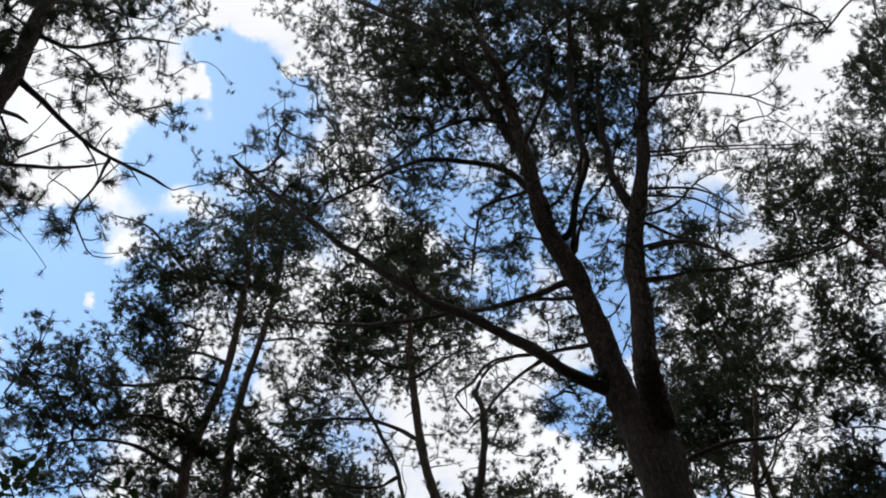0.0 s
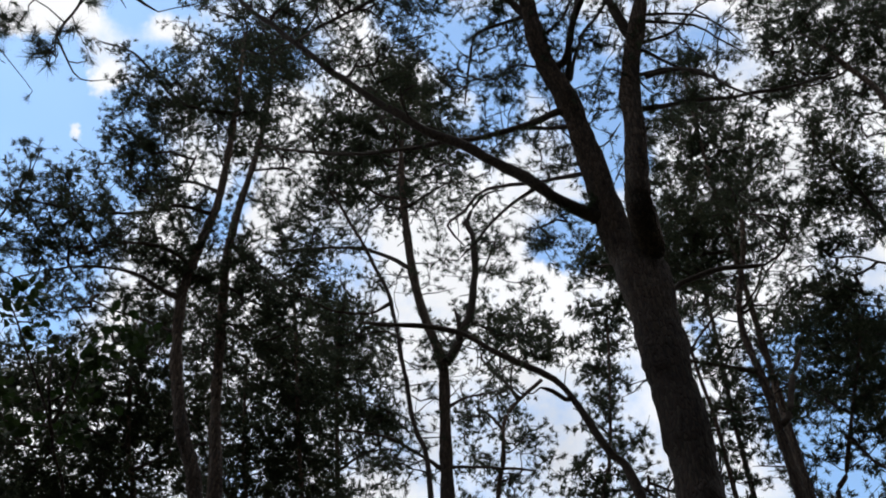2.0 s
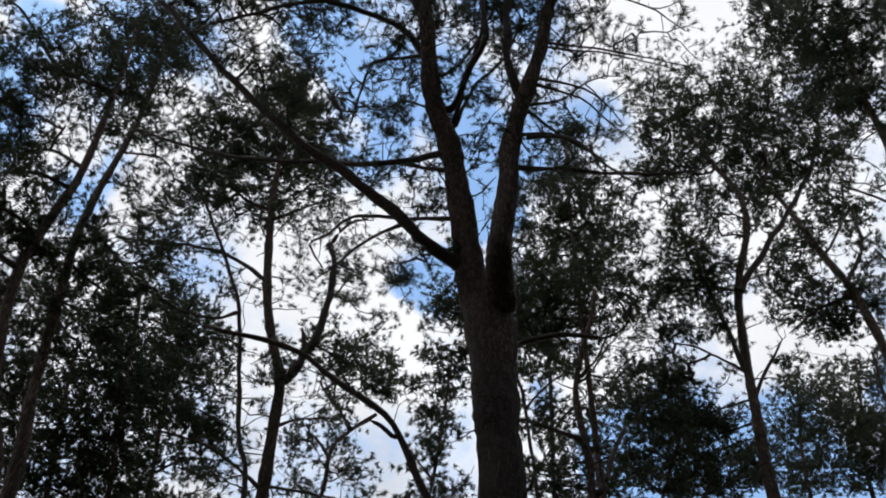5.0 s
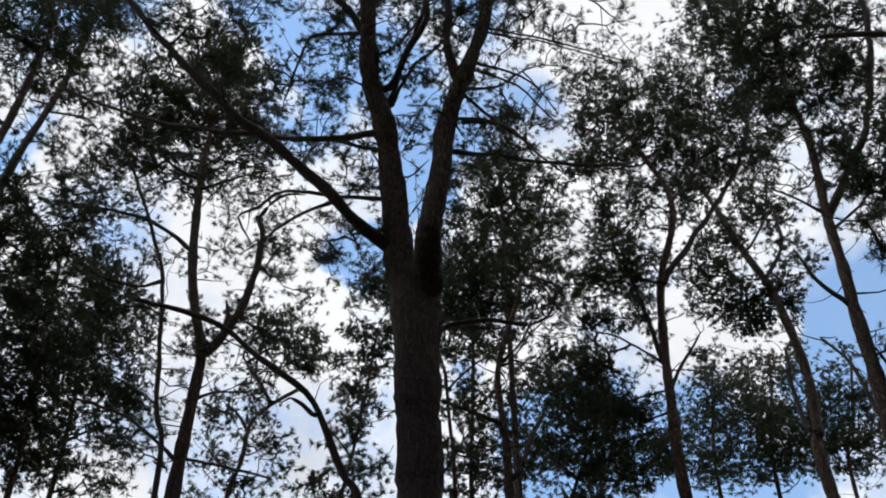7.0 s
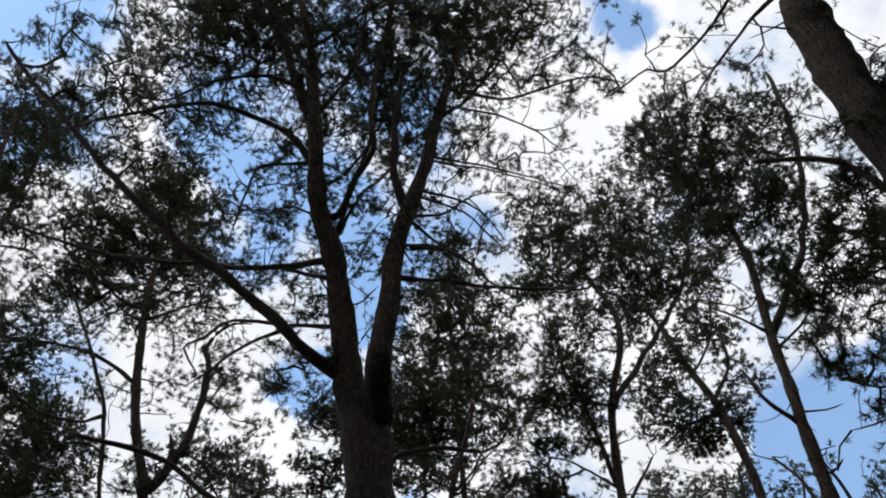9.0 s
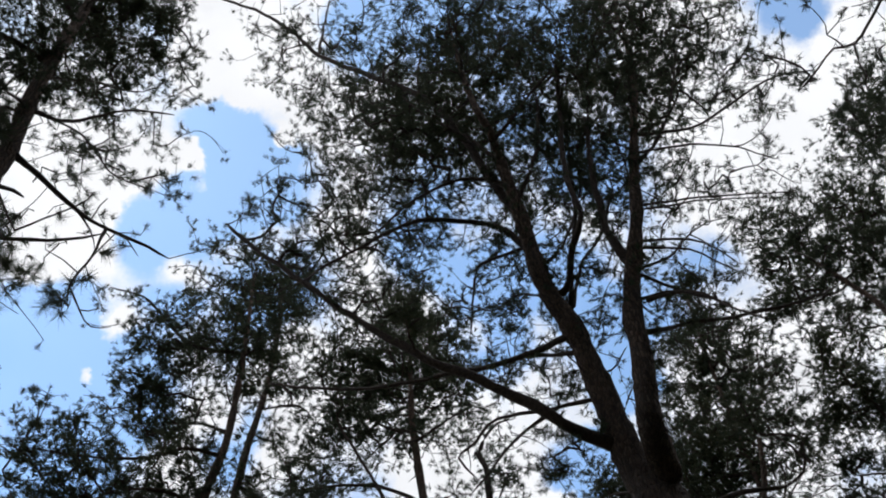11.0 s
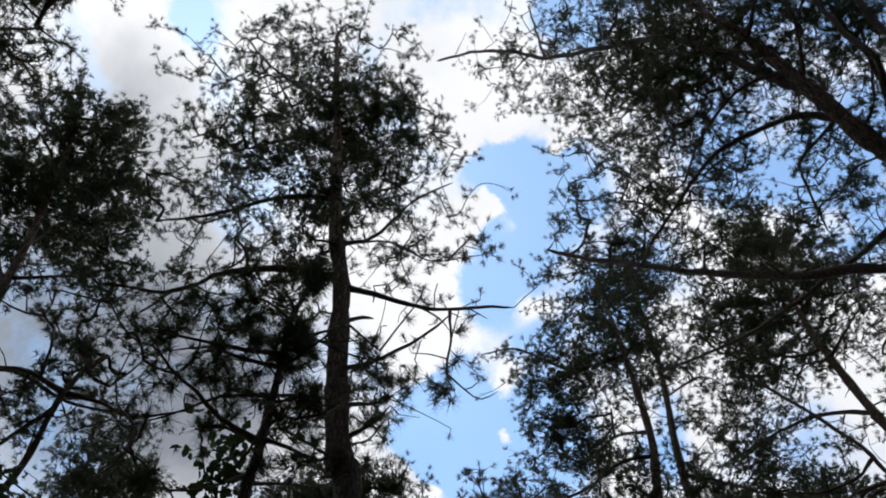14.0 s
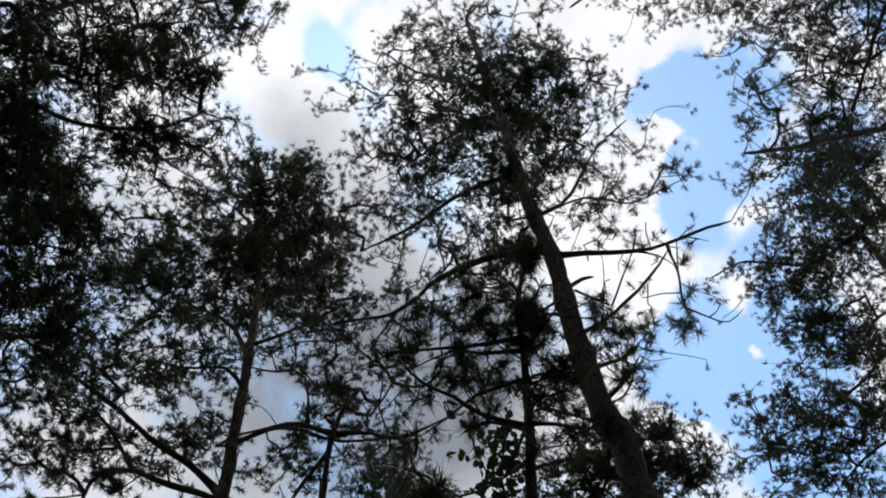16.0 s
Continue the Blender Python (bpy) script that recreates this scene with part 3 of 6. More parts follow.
limb(tree, 'limb', [(-0.86, -0.72, 10.82), (-1.22, -0.85, 12.19), (-1.55, -0.98, 13.03), (-1.85, -1.12, 13.67), (-2.68, -1.10, 14.82), (-3.46, -1.10, 15.77), (-3.94, -1.19, 16.68), (-4.73, -1.19, 17.99), (-5.40, -1.22, 18.63)], 0.054, 0.021)
limb(tree, 'limb', [(-3.46, -1.10, 15.77), (-3.47, -1.15, 16.86), (-3.49, -1.20, 18.31)], 0.021, 0.015)
limb(tree, 'limb', [(-0.69, -0.44, 9.94), (-0.54, -0.46, 9.98), (-0.43, -0.70, 10.35), (-0.31, -0.95, 10.62), (-0.38, -1.14, 11.37), (-0.28, -1.38, 12.73), (-0.23, -1.60, 13.67)], 0.037, 0.022)
limb(tree, 'limb', [(-1.01, -0.77, 11.37), (-1.06, -0.78, 11.42), (-1.32, -0.62, 12.97), (-1.40, -0.52, 14.12), (-1.82, -0.31, 15.69), (-2.57, -0.00, 17.25)], 0.031, 0.019)
limb(tree, 'limb', [(-1.14, -1.17, 12.06), (-0.91, -1.38, 12.21), (-0.64, -1.60, 12.52), (-0.38, -1.82, 12.66)], 0.026, 0.013)
limb(tree, 'limb', [(-0.60, -0.37, 9.73), (-0.50, -0.37, 9.76), (-0.22, -0.25, 10.84), (0.12, -0.14, 11.66), (0.47, -0.04, 13.04)], 0.023, 0.015)
limb(tree, 'limb', [(-0.53, -0.31, 9.58), (-0.43, -0.42, 10.30), (-0.27, -0.55, 11.13), (-0.18, -0.67, 12.01), (-0.09, -0.78, 13.33), (-0.01, -0.89, 15.21)], 0.028, 0.017)
limb(tree, 'limb', [(0.17, -0.85, 10.21), (0.21, -0.86, 10.21), (0.57, -0.86, 10.22), (0.86, -0.85, 10.15), (1.12, -0.82, 9.74)], 0.020, 0.006)
limb(tree, 'limb', [(0.07, -0.73, 9.75), (0.16, -0.76, 9.72), (0.48, -0.59, 9.74), (0.99, -0.49, 9.59)], 0.022, 0.009)
limb(tree, 'limb', [(0.01, -0.65, 9.41), (0.12, -0.70, 9.39), (0.36, -0.84, 9.27), (0.50, -0.95, 9.04), (0.70, -1.08, 8.64)], 0.024, 0.008)
limb(tree, 'limb', [(0.27, -0.96, 10.68), (0.35, -1.00, 10.71), (0.95, -1.34, 10.20), (1.48, -1.66, 9.61)], 0.015, 0.005)
limb(tree, 'limb', [(-0.69, -0.44, 9.94), (-0.73, -0.43, 9.93), (-0.98, -0.15, 10.40), (-1.25, 0.15, 10.60), (-1.48, 0.43, 11.18)], 0.017, 0.007)
limb(tree, 'limb', [(-0.78, -0.53, 10.18), (-0.82, -0.54, 10.23), (-0.52, -0.50, 10.70), (-0.18, -0.46, 11.72), (0.21, -0.44, 13.42)], 0.020, 0.011)
limb(tree, 'limb', [(-0.93, -0.82, 11.18), (-0.64, -1.09, 11.85), (-0.54, -1.29, 12.74), (-0.50, -1.48, 14.29)], 0.025, 0.012)
limb(tree, 'limb', [(-1.02, -1.02, 11.78), (-1.41, -1.04, 12.63), (-1.92, -1.02, 13.49), (-2.33, -1.03, 14.41)], 0.026, 0.012)
limb(tree, 'limb', [(0.39, -1.12, 11.38), (0.77, -1.34, 11.88), (1.10, -1.55, 12.83), (1.37, -1.73, 14.04)], 0.022, 0.012)
limb(tree, 'limb', [(0.09, -0.75, 9.80), (0.51, -0.73, 10.09), (0.92, -0.72, 10.70), (1.35, -0.71, 10.96)], 0.017, 0.006)
limb(tree, 'limb', [(-0.02, -0.57, 9.00), (0.14, -0.61, 9.00), (0.60, -0.47, 9.35), (1.21, -0.37, 9.61), (1.87, -0.28, 9.93), (2.40, -0.16, 10.37)], 0.026, 0.013)
limb(tree, 'limb', [(0.15, -0.71, 9.36), (0.40, -0.94, 9.13), (0.52, -1.14, 8.72), (0.63, -1.33, 8.19), (0.67, -1.50, 7.80)], 0.022, 0.007)
limb(tree, 'limb', [(0.14, -0.81, 10.08), (0.26, -0.85, 10.09), (0.68, -0.87, 10.00), (0.95, -0.85, 9.71), (1.15, -0.81, 9.55)], 0.017, 0.006)
limb(tree, 'limb', [(0.32, -0.99, 10.70), (0.34, -0.99, 10.66), (1.00, -0.78, 11.17), (1.71, -0.58, 11.64), (2.25, -0.32, 12.10)], 0.012, 0.007)
limb(tree, 'limb', [(0.42, -1.16, 11.59), (0.45, -1.19, 11.61), (0.87, -1.45, 11.19), (1.18, -1.69, 10.60), (1.34, -1.88, 9.84)], 0.016, 0.006)
limb(tree, 'limb', [(0.49, -1.26, 12.00), (0.51, -1.27, 11.96), (0.97, -1.56, 11.44), (1.32, -1.83, 11.33), (1.70, -2.10, 11.35), (1.99, -2.35, 10.89)], 0.023, 0.009)
limb(tree, 'limb', [(-0.07, -0.38, 8.10), (-0.17, -0.35, 8.13), (-0.05, -0.33, 8.51), (0.08, -0.32, 8.71)], 0.015, 0.008)
limb(tree, 'limb', [(-0.38, -0.13, 8.98), (-0.24, -0.18, 8.99), (-0.18, -0.35, 8.93), (-0.13, -0.53, 8.87)], 0.013, 0.005)
limb(tree, 'limb', [(-0.28, -0.04, 8.51), (-0.20, -0.07, 8.51), (-0.05, 0.05, 8.94), (0.09, 0.16, 9.31)], 0.013, 0.006)
limb(tree, 'limb', [(-0.01, 0.00, 6.87), (0.05, -0.02, 6.86), (0.16, 0.08, 7.35), (0.48, 0.11, 7.57), (0.77, 0.16, 7.72), (1.06, 0.20, 7.79)], 0.036, 0.021)
limb(tree, 'limb', [(0.00, 0.00, 1.90), (-0.37, 0.06, 5.21), (-0.58, 0.06, 5.73), (-0.70, 0.04, 6.01), (-0.81, 0.02, 6.21), (-0.93, -0.00, 6.35), (-1.14, 0.00, 6.49), (-1.39, 0.03, 6.66), (-1.63, 0.04, 6.84), (-1.90, 0.07, 6.93), (-2.11, 0.07, 6.95), (-2.37, 0.09, 6.99)], 0.060, 0.018)
limb(tree, 'limb', [(-0.79, 0.02, 6.17), (-0.84, 0.03, 6.17), (-0.93, 0.00, 6.22), (-1.02, -0.02, 6.24)], 0.019, 0.015)
clumps(tree, [(-2.20, -0.71, 12.39, 1.83, 1.07, 0.53), (-0.12, -0.73, 12.74, 1.50, 1.18, 0.44), (-0.47, -1.47, 14.10, 2.55, 0.94, 0.65), (0.80, -1.42, 11.11, 0.90, 0.83, 0.20), (-3.02, -0.60, 11.02, 0.83, 0.55, 0.50), (-0.08, -0.77, 10.06, 0.89, 0.70, 0.16), (-1.34, -0.18, 10.53, 0.81, 0.61, 0.21), (-2.30, -0.24, 10.53, 1.01, 0.47, 0.44)])
clumps(tree, [(-1.18, -1.69, 13.28, 0.95, 0.71, 0.82), (0.17, -1.70, 13.38, 0.89, 0.65, 0.73), (-2.26, -1.12, 14.42, 0.87, 0.61, 0.95), (-0.33, -1.53, 15.16, 1.10, 0.55, 0.81), (1.28, -1.69, 13.91, 0.77, 0.77, 0.69), (-1.52, -0.45, 14.93, 0.92, 0.55, 0.72), (-2.09, -0.95, 12.69, 0.77, 0.54, 0.96), (-0.54, -1.29, 12.74, 0.77, 0.46, 0.67)])
clumps(tree, [(-2.42, -0.67, 11.80, 0.88, 0.51, 0.57), (-3.15, -0.55, 12.07, 0.68, 0.45, 0.56), (0.75, -1.42, 12.69, 0.62, 0.55, 0.69), (-3.46, -0.16, 11.49, 0.51, 0.37, 0.45), (-3.93, -1.13, 15.95, 0.68, 0.59, 0.53), (-2.89, -1.13, 16.53, 0.90, 0.50, 0.61), (-3.11, -1.07, 13.29, 0.57, 0.49, 0.65), (1.51, -1.95, 12.25, 0.60, 0.53, 0.37)])
clumps(tree, [(1.27, -1.74, 10.51, 0.79, 0.39, 0.19), (0.86, -1.71, 15.74, 0.86, 0.57, 0.93), (-1.63, -1.80, 14.67, 0.87, 0.52, 0.70), (-0.89, -0.99, 11.70, 0.72, 0.43, 0.65), (0.31, -0.07, 12.54, 0.64, 0.48, 0.39), (-2.29, -0.78, 10.19, 0.83, 0.25, 0.44), (0.98, -0.87, 10.26, 0.66, 0.33, 0.22), (-1.74, 0.50, 11.09, 0.58, 0.29, 0.36)])
clumps(tree, [(-2.27, -0.22, 10.13, 0.59, 0.26, 0.56), (-3.97, -0.24, 12.57, 0.32, 0.32, 0.40), (1.67, -2.09, 11.24, 0.63, 0.28, 0.24), (-1.32, -0.66, 10.91, 0.48, 0.34, 0.38), (-1.99, -0.17, 9.42, 0.37, 0.18, 0.48), (-0.15, -0.69, 12.32, 0.61, 0.46, 0.61), (0.32, -1.23, 12.36, 0.68, 0.61, 0.57), (1.11, -1.65, 14.21, 0.87, 0.52, 0.60)])
clumps(tree, [(-1.91, -0.77, 11.84, 0.66, 0.44, 0.60), (0.36, -1.12, 11.51, 0.57, 0.57, 0.43), (-0.33, -0.47, 11.41, 0.72, 0.43, 0.50), (0.66, -0.88, 10.80, 0.68, 0.41, 0.28), (0.05, -1.18, 12.96, 0.71, 0.56, 0.73), (1.92, -1.90, 15.72, 0.87, 0.39, 0.50), (2.59, -2.11, 15.23, 0.57, 0.38, 0.45), (2.07, -1.95, 14.29, 0.44, 0.27, 0.41)])
clumps(tree, [(1.29, -1.67, 13.55, 0.50, 0.50, 0.43), (1.48, -1.94, 12.09, 0.45, 0.30, 0.37), (-0.99, -0.51, 10.62, 0.47, 0.40, 0.30), (-0.97, -0.11, 10.17, 0.40, 0.40, 0.47), (-0.60, -0.22, 9.61, 0.31, 0.38, 0.42), (-0.82, 0.23, 9.71, 0.39, 0.26, 0.50), (-0.73, -0.48, 10.08, 0.32, 0.32, 0.51), (0.09, -0.60, 8.84, 0.35, 0.35, 0.51)])
clumps(tree, [(-0.14, -0.58, 9.38, 0.30, 0.36, 0.32), (0.24, -0.77, 9.33, 0.36, 0.30, 0.48), (-0.07, -0.27, 10.68, 0.34, 0.34, 0.41), (-0.44, -0.16, 9.12, 0.30, 0.24, 0.41), (0.90, 0.12, 8.52, 0.24, 0.36, 0.38), (-0.86, -0.00, 7.99, 0.22, 0.30, 0.84), (-0.64, 0.13, 9.21, 0.25, 0.19, 0.82), (-1.17, 0.38, 8.11, 0.29, 0.29, 0.63)])
clumps(tree, [(0.56, -1.10, 9.05, 0.41, 0.29, 0.28), (-1.32, -0.16, 8.91, 0.29, 0.18, 0.68), (-0.72, -0.05, 8.26, 0.39, 0.34, 0.35)])
clumps(tree, [(-0.88, 0.39, 20.72, 0.98, 0.68, 1.10), (-1.50, 0.45, 19.38, 0.65, 0.45, 1.10), (-0.13, 0.23, 19.41, 0.65, 0.45, 1.10), (-2.63, 0.40, 16.97, 0.71, 0.43, 1.10), (-2.06, 0.45, 17.63, 0.49, 0.34, 1.00), (1.14, -0.29, 18.53, 0.77, 0.54, 1.10), (1.31, -0.39, 16.10, 0.54, 0.43, 1.00), (0.52, 0.00, 16.67, 0.42, 0.34, 0.90)])
clumps(tree, [(-2.18, 0.45, 16.09, 0.63, 0.38, 0.90), (-0.92, 0.39, 16.59, 0.74, 0.45, 0.90), (-2.62, 0.40, 14.94, 0.50, 0.30, 0.75), (-1.33, 0.44, 15.27, 0.60, 0.36, 0.75), (0.05, 0.17, 15.15, 0.51, 0.36, 0.85), (-0.41, 0.30, 14.34, 0.49, 0.29, 0.60)])

tree = pine((-6.79, 1.80), 'bushy pine with a dense dark green crown', 7.0)
limb(tree, 'trunk', [(0.00, 0.00, 0.00), (0.01, -0.02, 3.94), (0.01, -0.03, 7.89), (0.04, -0.10, 8.78), (0.07, -0.16, 9.56), (0.10, -0.23, 10.26), (0.11, -0.32, 11.04), (0.12, -0.46, 11.90), (0.11, -0.66, 13.01), (0.10, -0.90, 13.95)], 0.121, 0.024)
limb(tree, 'limb', [(0.02, -0.06, 8.13), (0.08, -0.46, 8.23), (0.13, -0.89, 8.29), (0.16, -1.40, 8.47), (0.21, -1.86, 8.51), (0.28, -2.22, 8.42)], 0.038, 0.013)
limb(tree, 'limb', [(0.02, -0.04, 7.98), (0.01, -0.09, 8.03), (0.02, -0.63, 7.97), (0.10, -0.91, 7.88), (0.19, -1.16, 7.59), (0.33, -1.21, 7.14)], 0.038, 0.015)
limb(tree, 'limb', [(0.10, -0.91, 7.88), (0.14, -1.16, 8.12), (0.17, -1.44, 8.29)], 0.018, 0.011)
limb(tree, 'limb', [(0.08, -0.22, 10.03), (-0.19, -0.49, 10.71), (-0.50, -0.88, 11.11), (-0.84, -1.38, 11.60)], 0.034, 0.014)
limb(tree, 'limb', [(0.04, -0.10, 8.78), (0.05, -0.05, 8.80), (0.23, 0.14, 8.91), (0.42, 0.36, 8.87), (0.65, 0.75, 8.74), (0.90, 1.22, 8.83)], 0.031, 0.011)
limb(tree, 'limb', [(0.07, -0.15, 9.48), (0.14, -0.40, 9.60), (0.18, -0.78, 9.30), (0.24, -1.07, 9.12)], 0.021, 0.009)
limb(tree, 'limb', [(0.11, -0.27, 10.64), (-0.05, -0.09, 11.68), (-0.20, 0.15, 12.59)], 0.026, 0.015)
limb(tree, 'limb', [(0.10, -0.21, 10.17), (0.41, 0.01, 10.18), (0.73, 0.24, 10.20)], 0.022, 0.009)
clumps(tree, [(0.13, -0.53, 12.65, 0.83, 0.74, 1.99), (0.08, -0.96, 13.74, 0.35, 0.40, 1.58), (0.25, -0.17, 13.61, 0.44, 0.53, 1.56), (-0.13, 0.09, 12.19, 0.82, 0.57, 1.99), (0.77, 0.38, 10.58, 0.42, 0.35, 1.93), (-0.87, -1.50, 12.33, 0.59, 0.42, 2.05), (-0.91, -1.64, 11.60, 0.48, 0.40, 2.05), (-0.57, -0.98, 11.35, 0.47, 0.31, 2.05)])
clumps(tree, [(0.19, -0.90, 9.48, 0.59, 0.33, 2.05), (0.82, 0.56, 9.47, 0.45, 0.39, 0.64), (0.74, 0.88, 9.40, 0.46, 0.26, 0.27), (0.20, -1.76, 8.67, 0.49, 0.37, 1.36), (0.63, 0.72, 9.06, 0.45, 0.32, 0.80), (0.89, 1.20, 8.41, 0.30, 0.24, 0.85), (0.47, 0.45, 8.56, 0.31, 0.31, 0.90), (0.12, -1.61, 7.93, 0.47, 0.35, 0.85)])
clumps(tree, [(0.13, -1.14, 8.06, 0.41, 0.30, 1.35), (0.12, -0.57, 8.58, 0.37, 0.25, 1.06), (0.19, -1.26, 8.87, 0.38, 0.31, 1.16), (0.09, -0.54, 11.62, 0.39, 0.46, 2.02), (-0.16, 0.28, 13.25, 0.53, 0.53, 2.00), (0.24, -1.99, 8.01, 0.41, 0.35, 0.97), (0.15, -1.72, 7.43, 0.39, 0.34, 0.92), (0.24, -1.09, 7.46, 0.39, 0.22, 0.98)])
clumps(tree, [(-0.17, -0.40, 10.86, 0.45, 0.37, 1.49), (-0.01, -0.95, 11.64, 0.47, 0.47, 1.29), (-0.02, -0.40, 9.17, 0.46, 0.39, 0.55), (-0.01, -0.08, 11.46, 0.54, 0.46, 0.75), (0.10, -0.65, 8.19, 0.42, 0.36, 0.56)])

tree = pine((-5.02, -0.39), 'pine with long low boughs of dark needles', 5.0)
limb(tree, 'trunk', [(0.00, 0.00, 0.00), (0.03, -0.11, 2.63), (0.05, -0.20, 5.26), (0.16, -0.63, 6.30), (0.27, -1.02, 7.50), (0.38, -1.40, 8.79), (0.47, -1.71, 9.83), (0.58, -2.13, 11.22)], 0.154, 0.062)
limb(tree, 'limb', [(0.37, -1.36, 8.66), (0.38, -1.51, 8.63), (0.47, -1.26, 8.91), (0.54, -0.84, 8.85), (0.62, -0.50, 8.75), (0.69, -0.14, 8.87), (0.77, 0.18, 9.21), (0.87, 0.37, 9.53)], 0.039, 0.010)
limb(tree, 'limb', [(0.47, -1.70, 9.71), (0.50, -1.53, 10.23), (0.52, -1.27, 9.83), (0.53, -0.93, 8.99), (0.53, -0.57, 7.97)], 0.033, 0.013)
limb(tree, 'limb', [(0.38, -1.40, 8.79), (0.40, -1.37, 9.68), (0.41, -1.29, 10.68), (0.41, -1.08, 11.57), (0.40, -0.74, 12.62)], 0.040, 0.017)
limb(tree, 'limb', [(0.21, -0.78, 6.78), (0.21, -0.82, 6.82), (0.32, -0.59, 7.15), (0.42, -0.32, 7.33), (0.52, -0.01, 7.40)], 0.027, 0.010)
limb(tree, 'limb', [(0.18, -0.67, 6.42), (0.18, -0.67, 6.48), (0.04, -0.41, 6.84), (-0.10, -0.07, 7.07), (-0.23, 0.24, 7.38)], 0.024, 0.011)
limb(tree, 'limb', [(0.27, -1.02, 7.50), (0.27, -1.04, 7.55), (0.06, -0.96, 8.33), (-0.19, -0.56, 8.95), (-0.42, -0.32, 9.81)], 0.026, 0.014)
clumps(tree, [(0.75, -0.43, 9.70, 0.41, 0.53, 2.40), (0.69, -0.09, 8.73, 0.32, 0.21, 2.40), (0.36, -0.45, 11.66, 0.64, 0.35, 2.40), (0.40, -1.25, 10.15, 0.50, 0.31, 0.80), (0.51, -0.94, 9.52, 0.35, 0.29, 1.17), (-0.19, -0.54, 8.89, 0.57, 0.46, 2.40), (0.45, -0.20, 7.32, 0.42, 0.33, 1.79), (0.75, 0.37, 8.93, 0.43, 0.32, 1.50)])
clumps(tree, [(0.30, 0.12, 13.10, 0.56, 0.32, 1.96), (0.90, 0.08, 9.95, 0.30, 0.24, 2.40), (-0.20, 0.07, 7.80, 0.46, 0.31, 2.39), (-0.17, 0.11, 7.21, 0.44, 0.29, 2.03), (0.51, 0.06, 7.79, 0.24, 0.29, 1.30), (0.73, 0.57, 8.39, 0.26, 0.20, 0.91), (0.84, 0.56, 9.67, 0.29, 0.17, 0.49), (0.08, -1.10, 8.64, 0.56, 0.56, 2.29)])
clumps(tree, [(0.28, -0.47, 6.90, 0.46, 0.46, 2.29), (0.45, -1.62, 11.05, 0.82, 0.27, 1.99), (0.54, -0.82, 8.45, 0.32, 0.32, 2.40), (0.40, -1.11, 10.83, 0.66, 0.40, 0.99), (0.51, -1.03, 9.00, 0.34, 0.45, 1.61), (-0.33, -0.34, 9.32, 0.48, 0.36, 1.47), (0.50, -1.48, 9.97, 0.37, 0.37, 0.80), (0.76, 0.15, 9.20, 0.39, 0.33, 0.64)])

tree = pine((-3.08, 3.28), 'tall straight pine with grey-brown bark and bare lower limbs', 4.5, wiry=True)
limb(tree, 'trunk', [(0.00, 0.00, 0.00), (-0.02, -0.02, 3.04), (-0.03, -0.03, 6.08), (-0.10, -0.10, 6.61), (-0.16, -0.15, 7.20), (-0.21, -0.20, 7.89), (-0.25, -0.24, 8.70), (-0.35, -0.34, 9.66), (-0.45, -0.43, 10.85), (-0.49, -0.47, 11.55), (-0.62, -0.60, 13.22), (-0.79, -0.76, 15.40)], 0.154, 0.025)
limb(tree, 'limb', [(-0.26, -0.25, 8.88), (-0.44, -0.48, 8.84), (-0.61, -0.71, 8.75), (-0.86, -1.01, 8.53), (-0.95, -1.15, 8.22), (-1.05, -1.30, 8.00), (-1.16, -1.47, 7.95), (-1.31, -1.67, 7.90)], 0.042, 0.009)
limb(tree, 'limb', [(-1.02, -1.26, 8.07), (-1.06, -1.33, 7.83), (-1.09, -1.40, 7.63)], 0.014, 0.006)
limb(tree, 'limb', [(-0.24, -0.23, 8.79), (0.02, -0.12, 8.54), (0.36, 0.07, 8.29), (0.65, 0.21, 8.16), (0.86, 0.36, 8.2), (1.03, 0.43, 8.13)], 0.03, 0.009)
limb(tree, 'limb', [(0.36, 0.07, 8.29), (0.46, 0.2, 8.2), (0.52, 0.3, 8.04)], 0.010, 0.004)
limb(tree, 'limb', [(0.65, 0.21, 8.16), (0.78, 0.2, 8.02), (0.9, 0.24, 7.84)], 0.009, 0.004)
limb(tree, 'limb', [(-0.16, -0.16, 7.60), (0.12, -0.04, 7.68), (0.41, 0.07, 7.83), (0.63, 0.12, 7.99)], 0.017, 0.011)
limb(tree, 'limb', [(0.63, 0.12, 8.03), (0.63, 0.12, 7.65), (0.62, 0.11, 7.23), (0.66, 0.14, 7.04)], 0.011, 0.006)
limb(tree, 'limb', [(0.62, 0.11, 7.23), (0.74, 0.16, 7.02), (0.85, 0.19, 6.87), (0.96, 0.23, 6.91)], 0.006, 0.004)
limb(tree, 'limb', [(-0.40, -0.38, 10.26), (-0.38, -0.36, 10.29), (-0.74, -0.57, 10.47), (-1.06, -0.74, 10.48), (-1.36, -0.89, 10.37), (-1.70, -1.08, 10.31), (-2.03, -1.25, 10.35)], 0.039, 0.012)
limb(tree, 'limb', [(-0.33, -0.32, 9.46), (0.01, -0.17, 9.49), (0.32, -0.07, 9.96), (0.67, 0.09, 10.24)], 0.018, 0.008)
limb(tree, 'limb', [(-0.38, -0.36, 10.11), (-0.29, 0.07, 11.17), (-0.19, 0.51, 12.04)], 0.019, 0.010)
limb(tree, 'limb', [(-0.28, -0.29, 9.44), (0.12, -0.13, 9.32), (0.52, 0.02, 8.79), (0.86, 0.11, 8.65)], 0.013, 0.005)
limb(tree, 'limb', [(-0.14, -0.13, 7.20), (-0.07, 0.07, 7.35), (-0.01, 0.26, 7.56)], 0.016, 0.009)
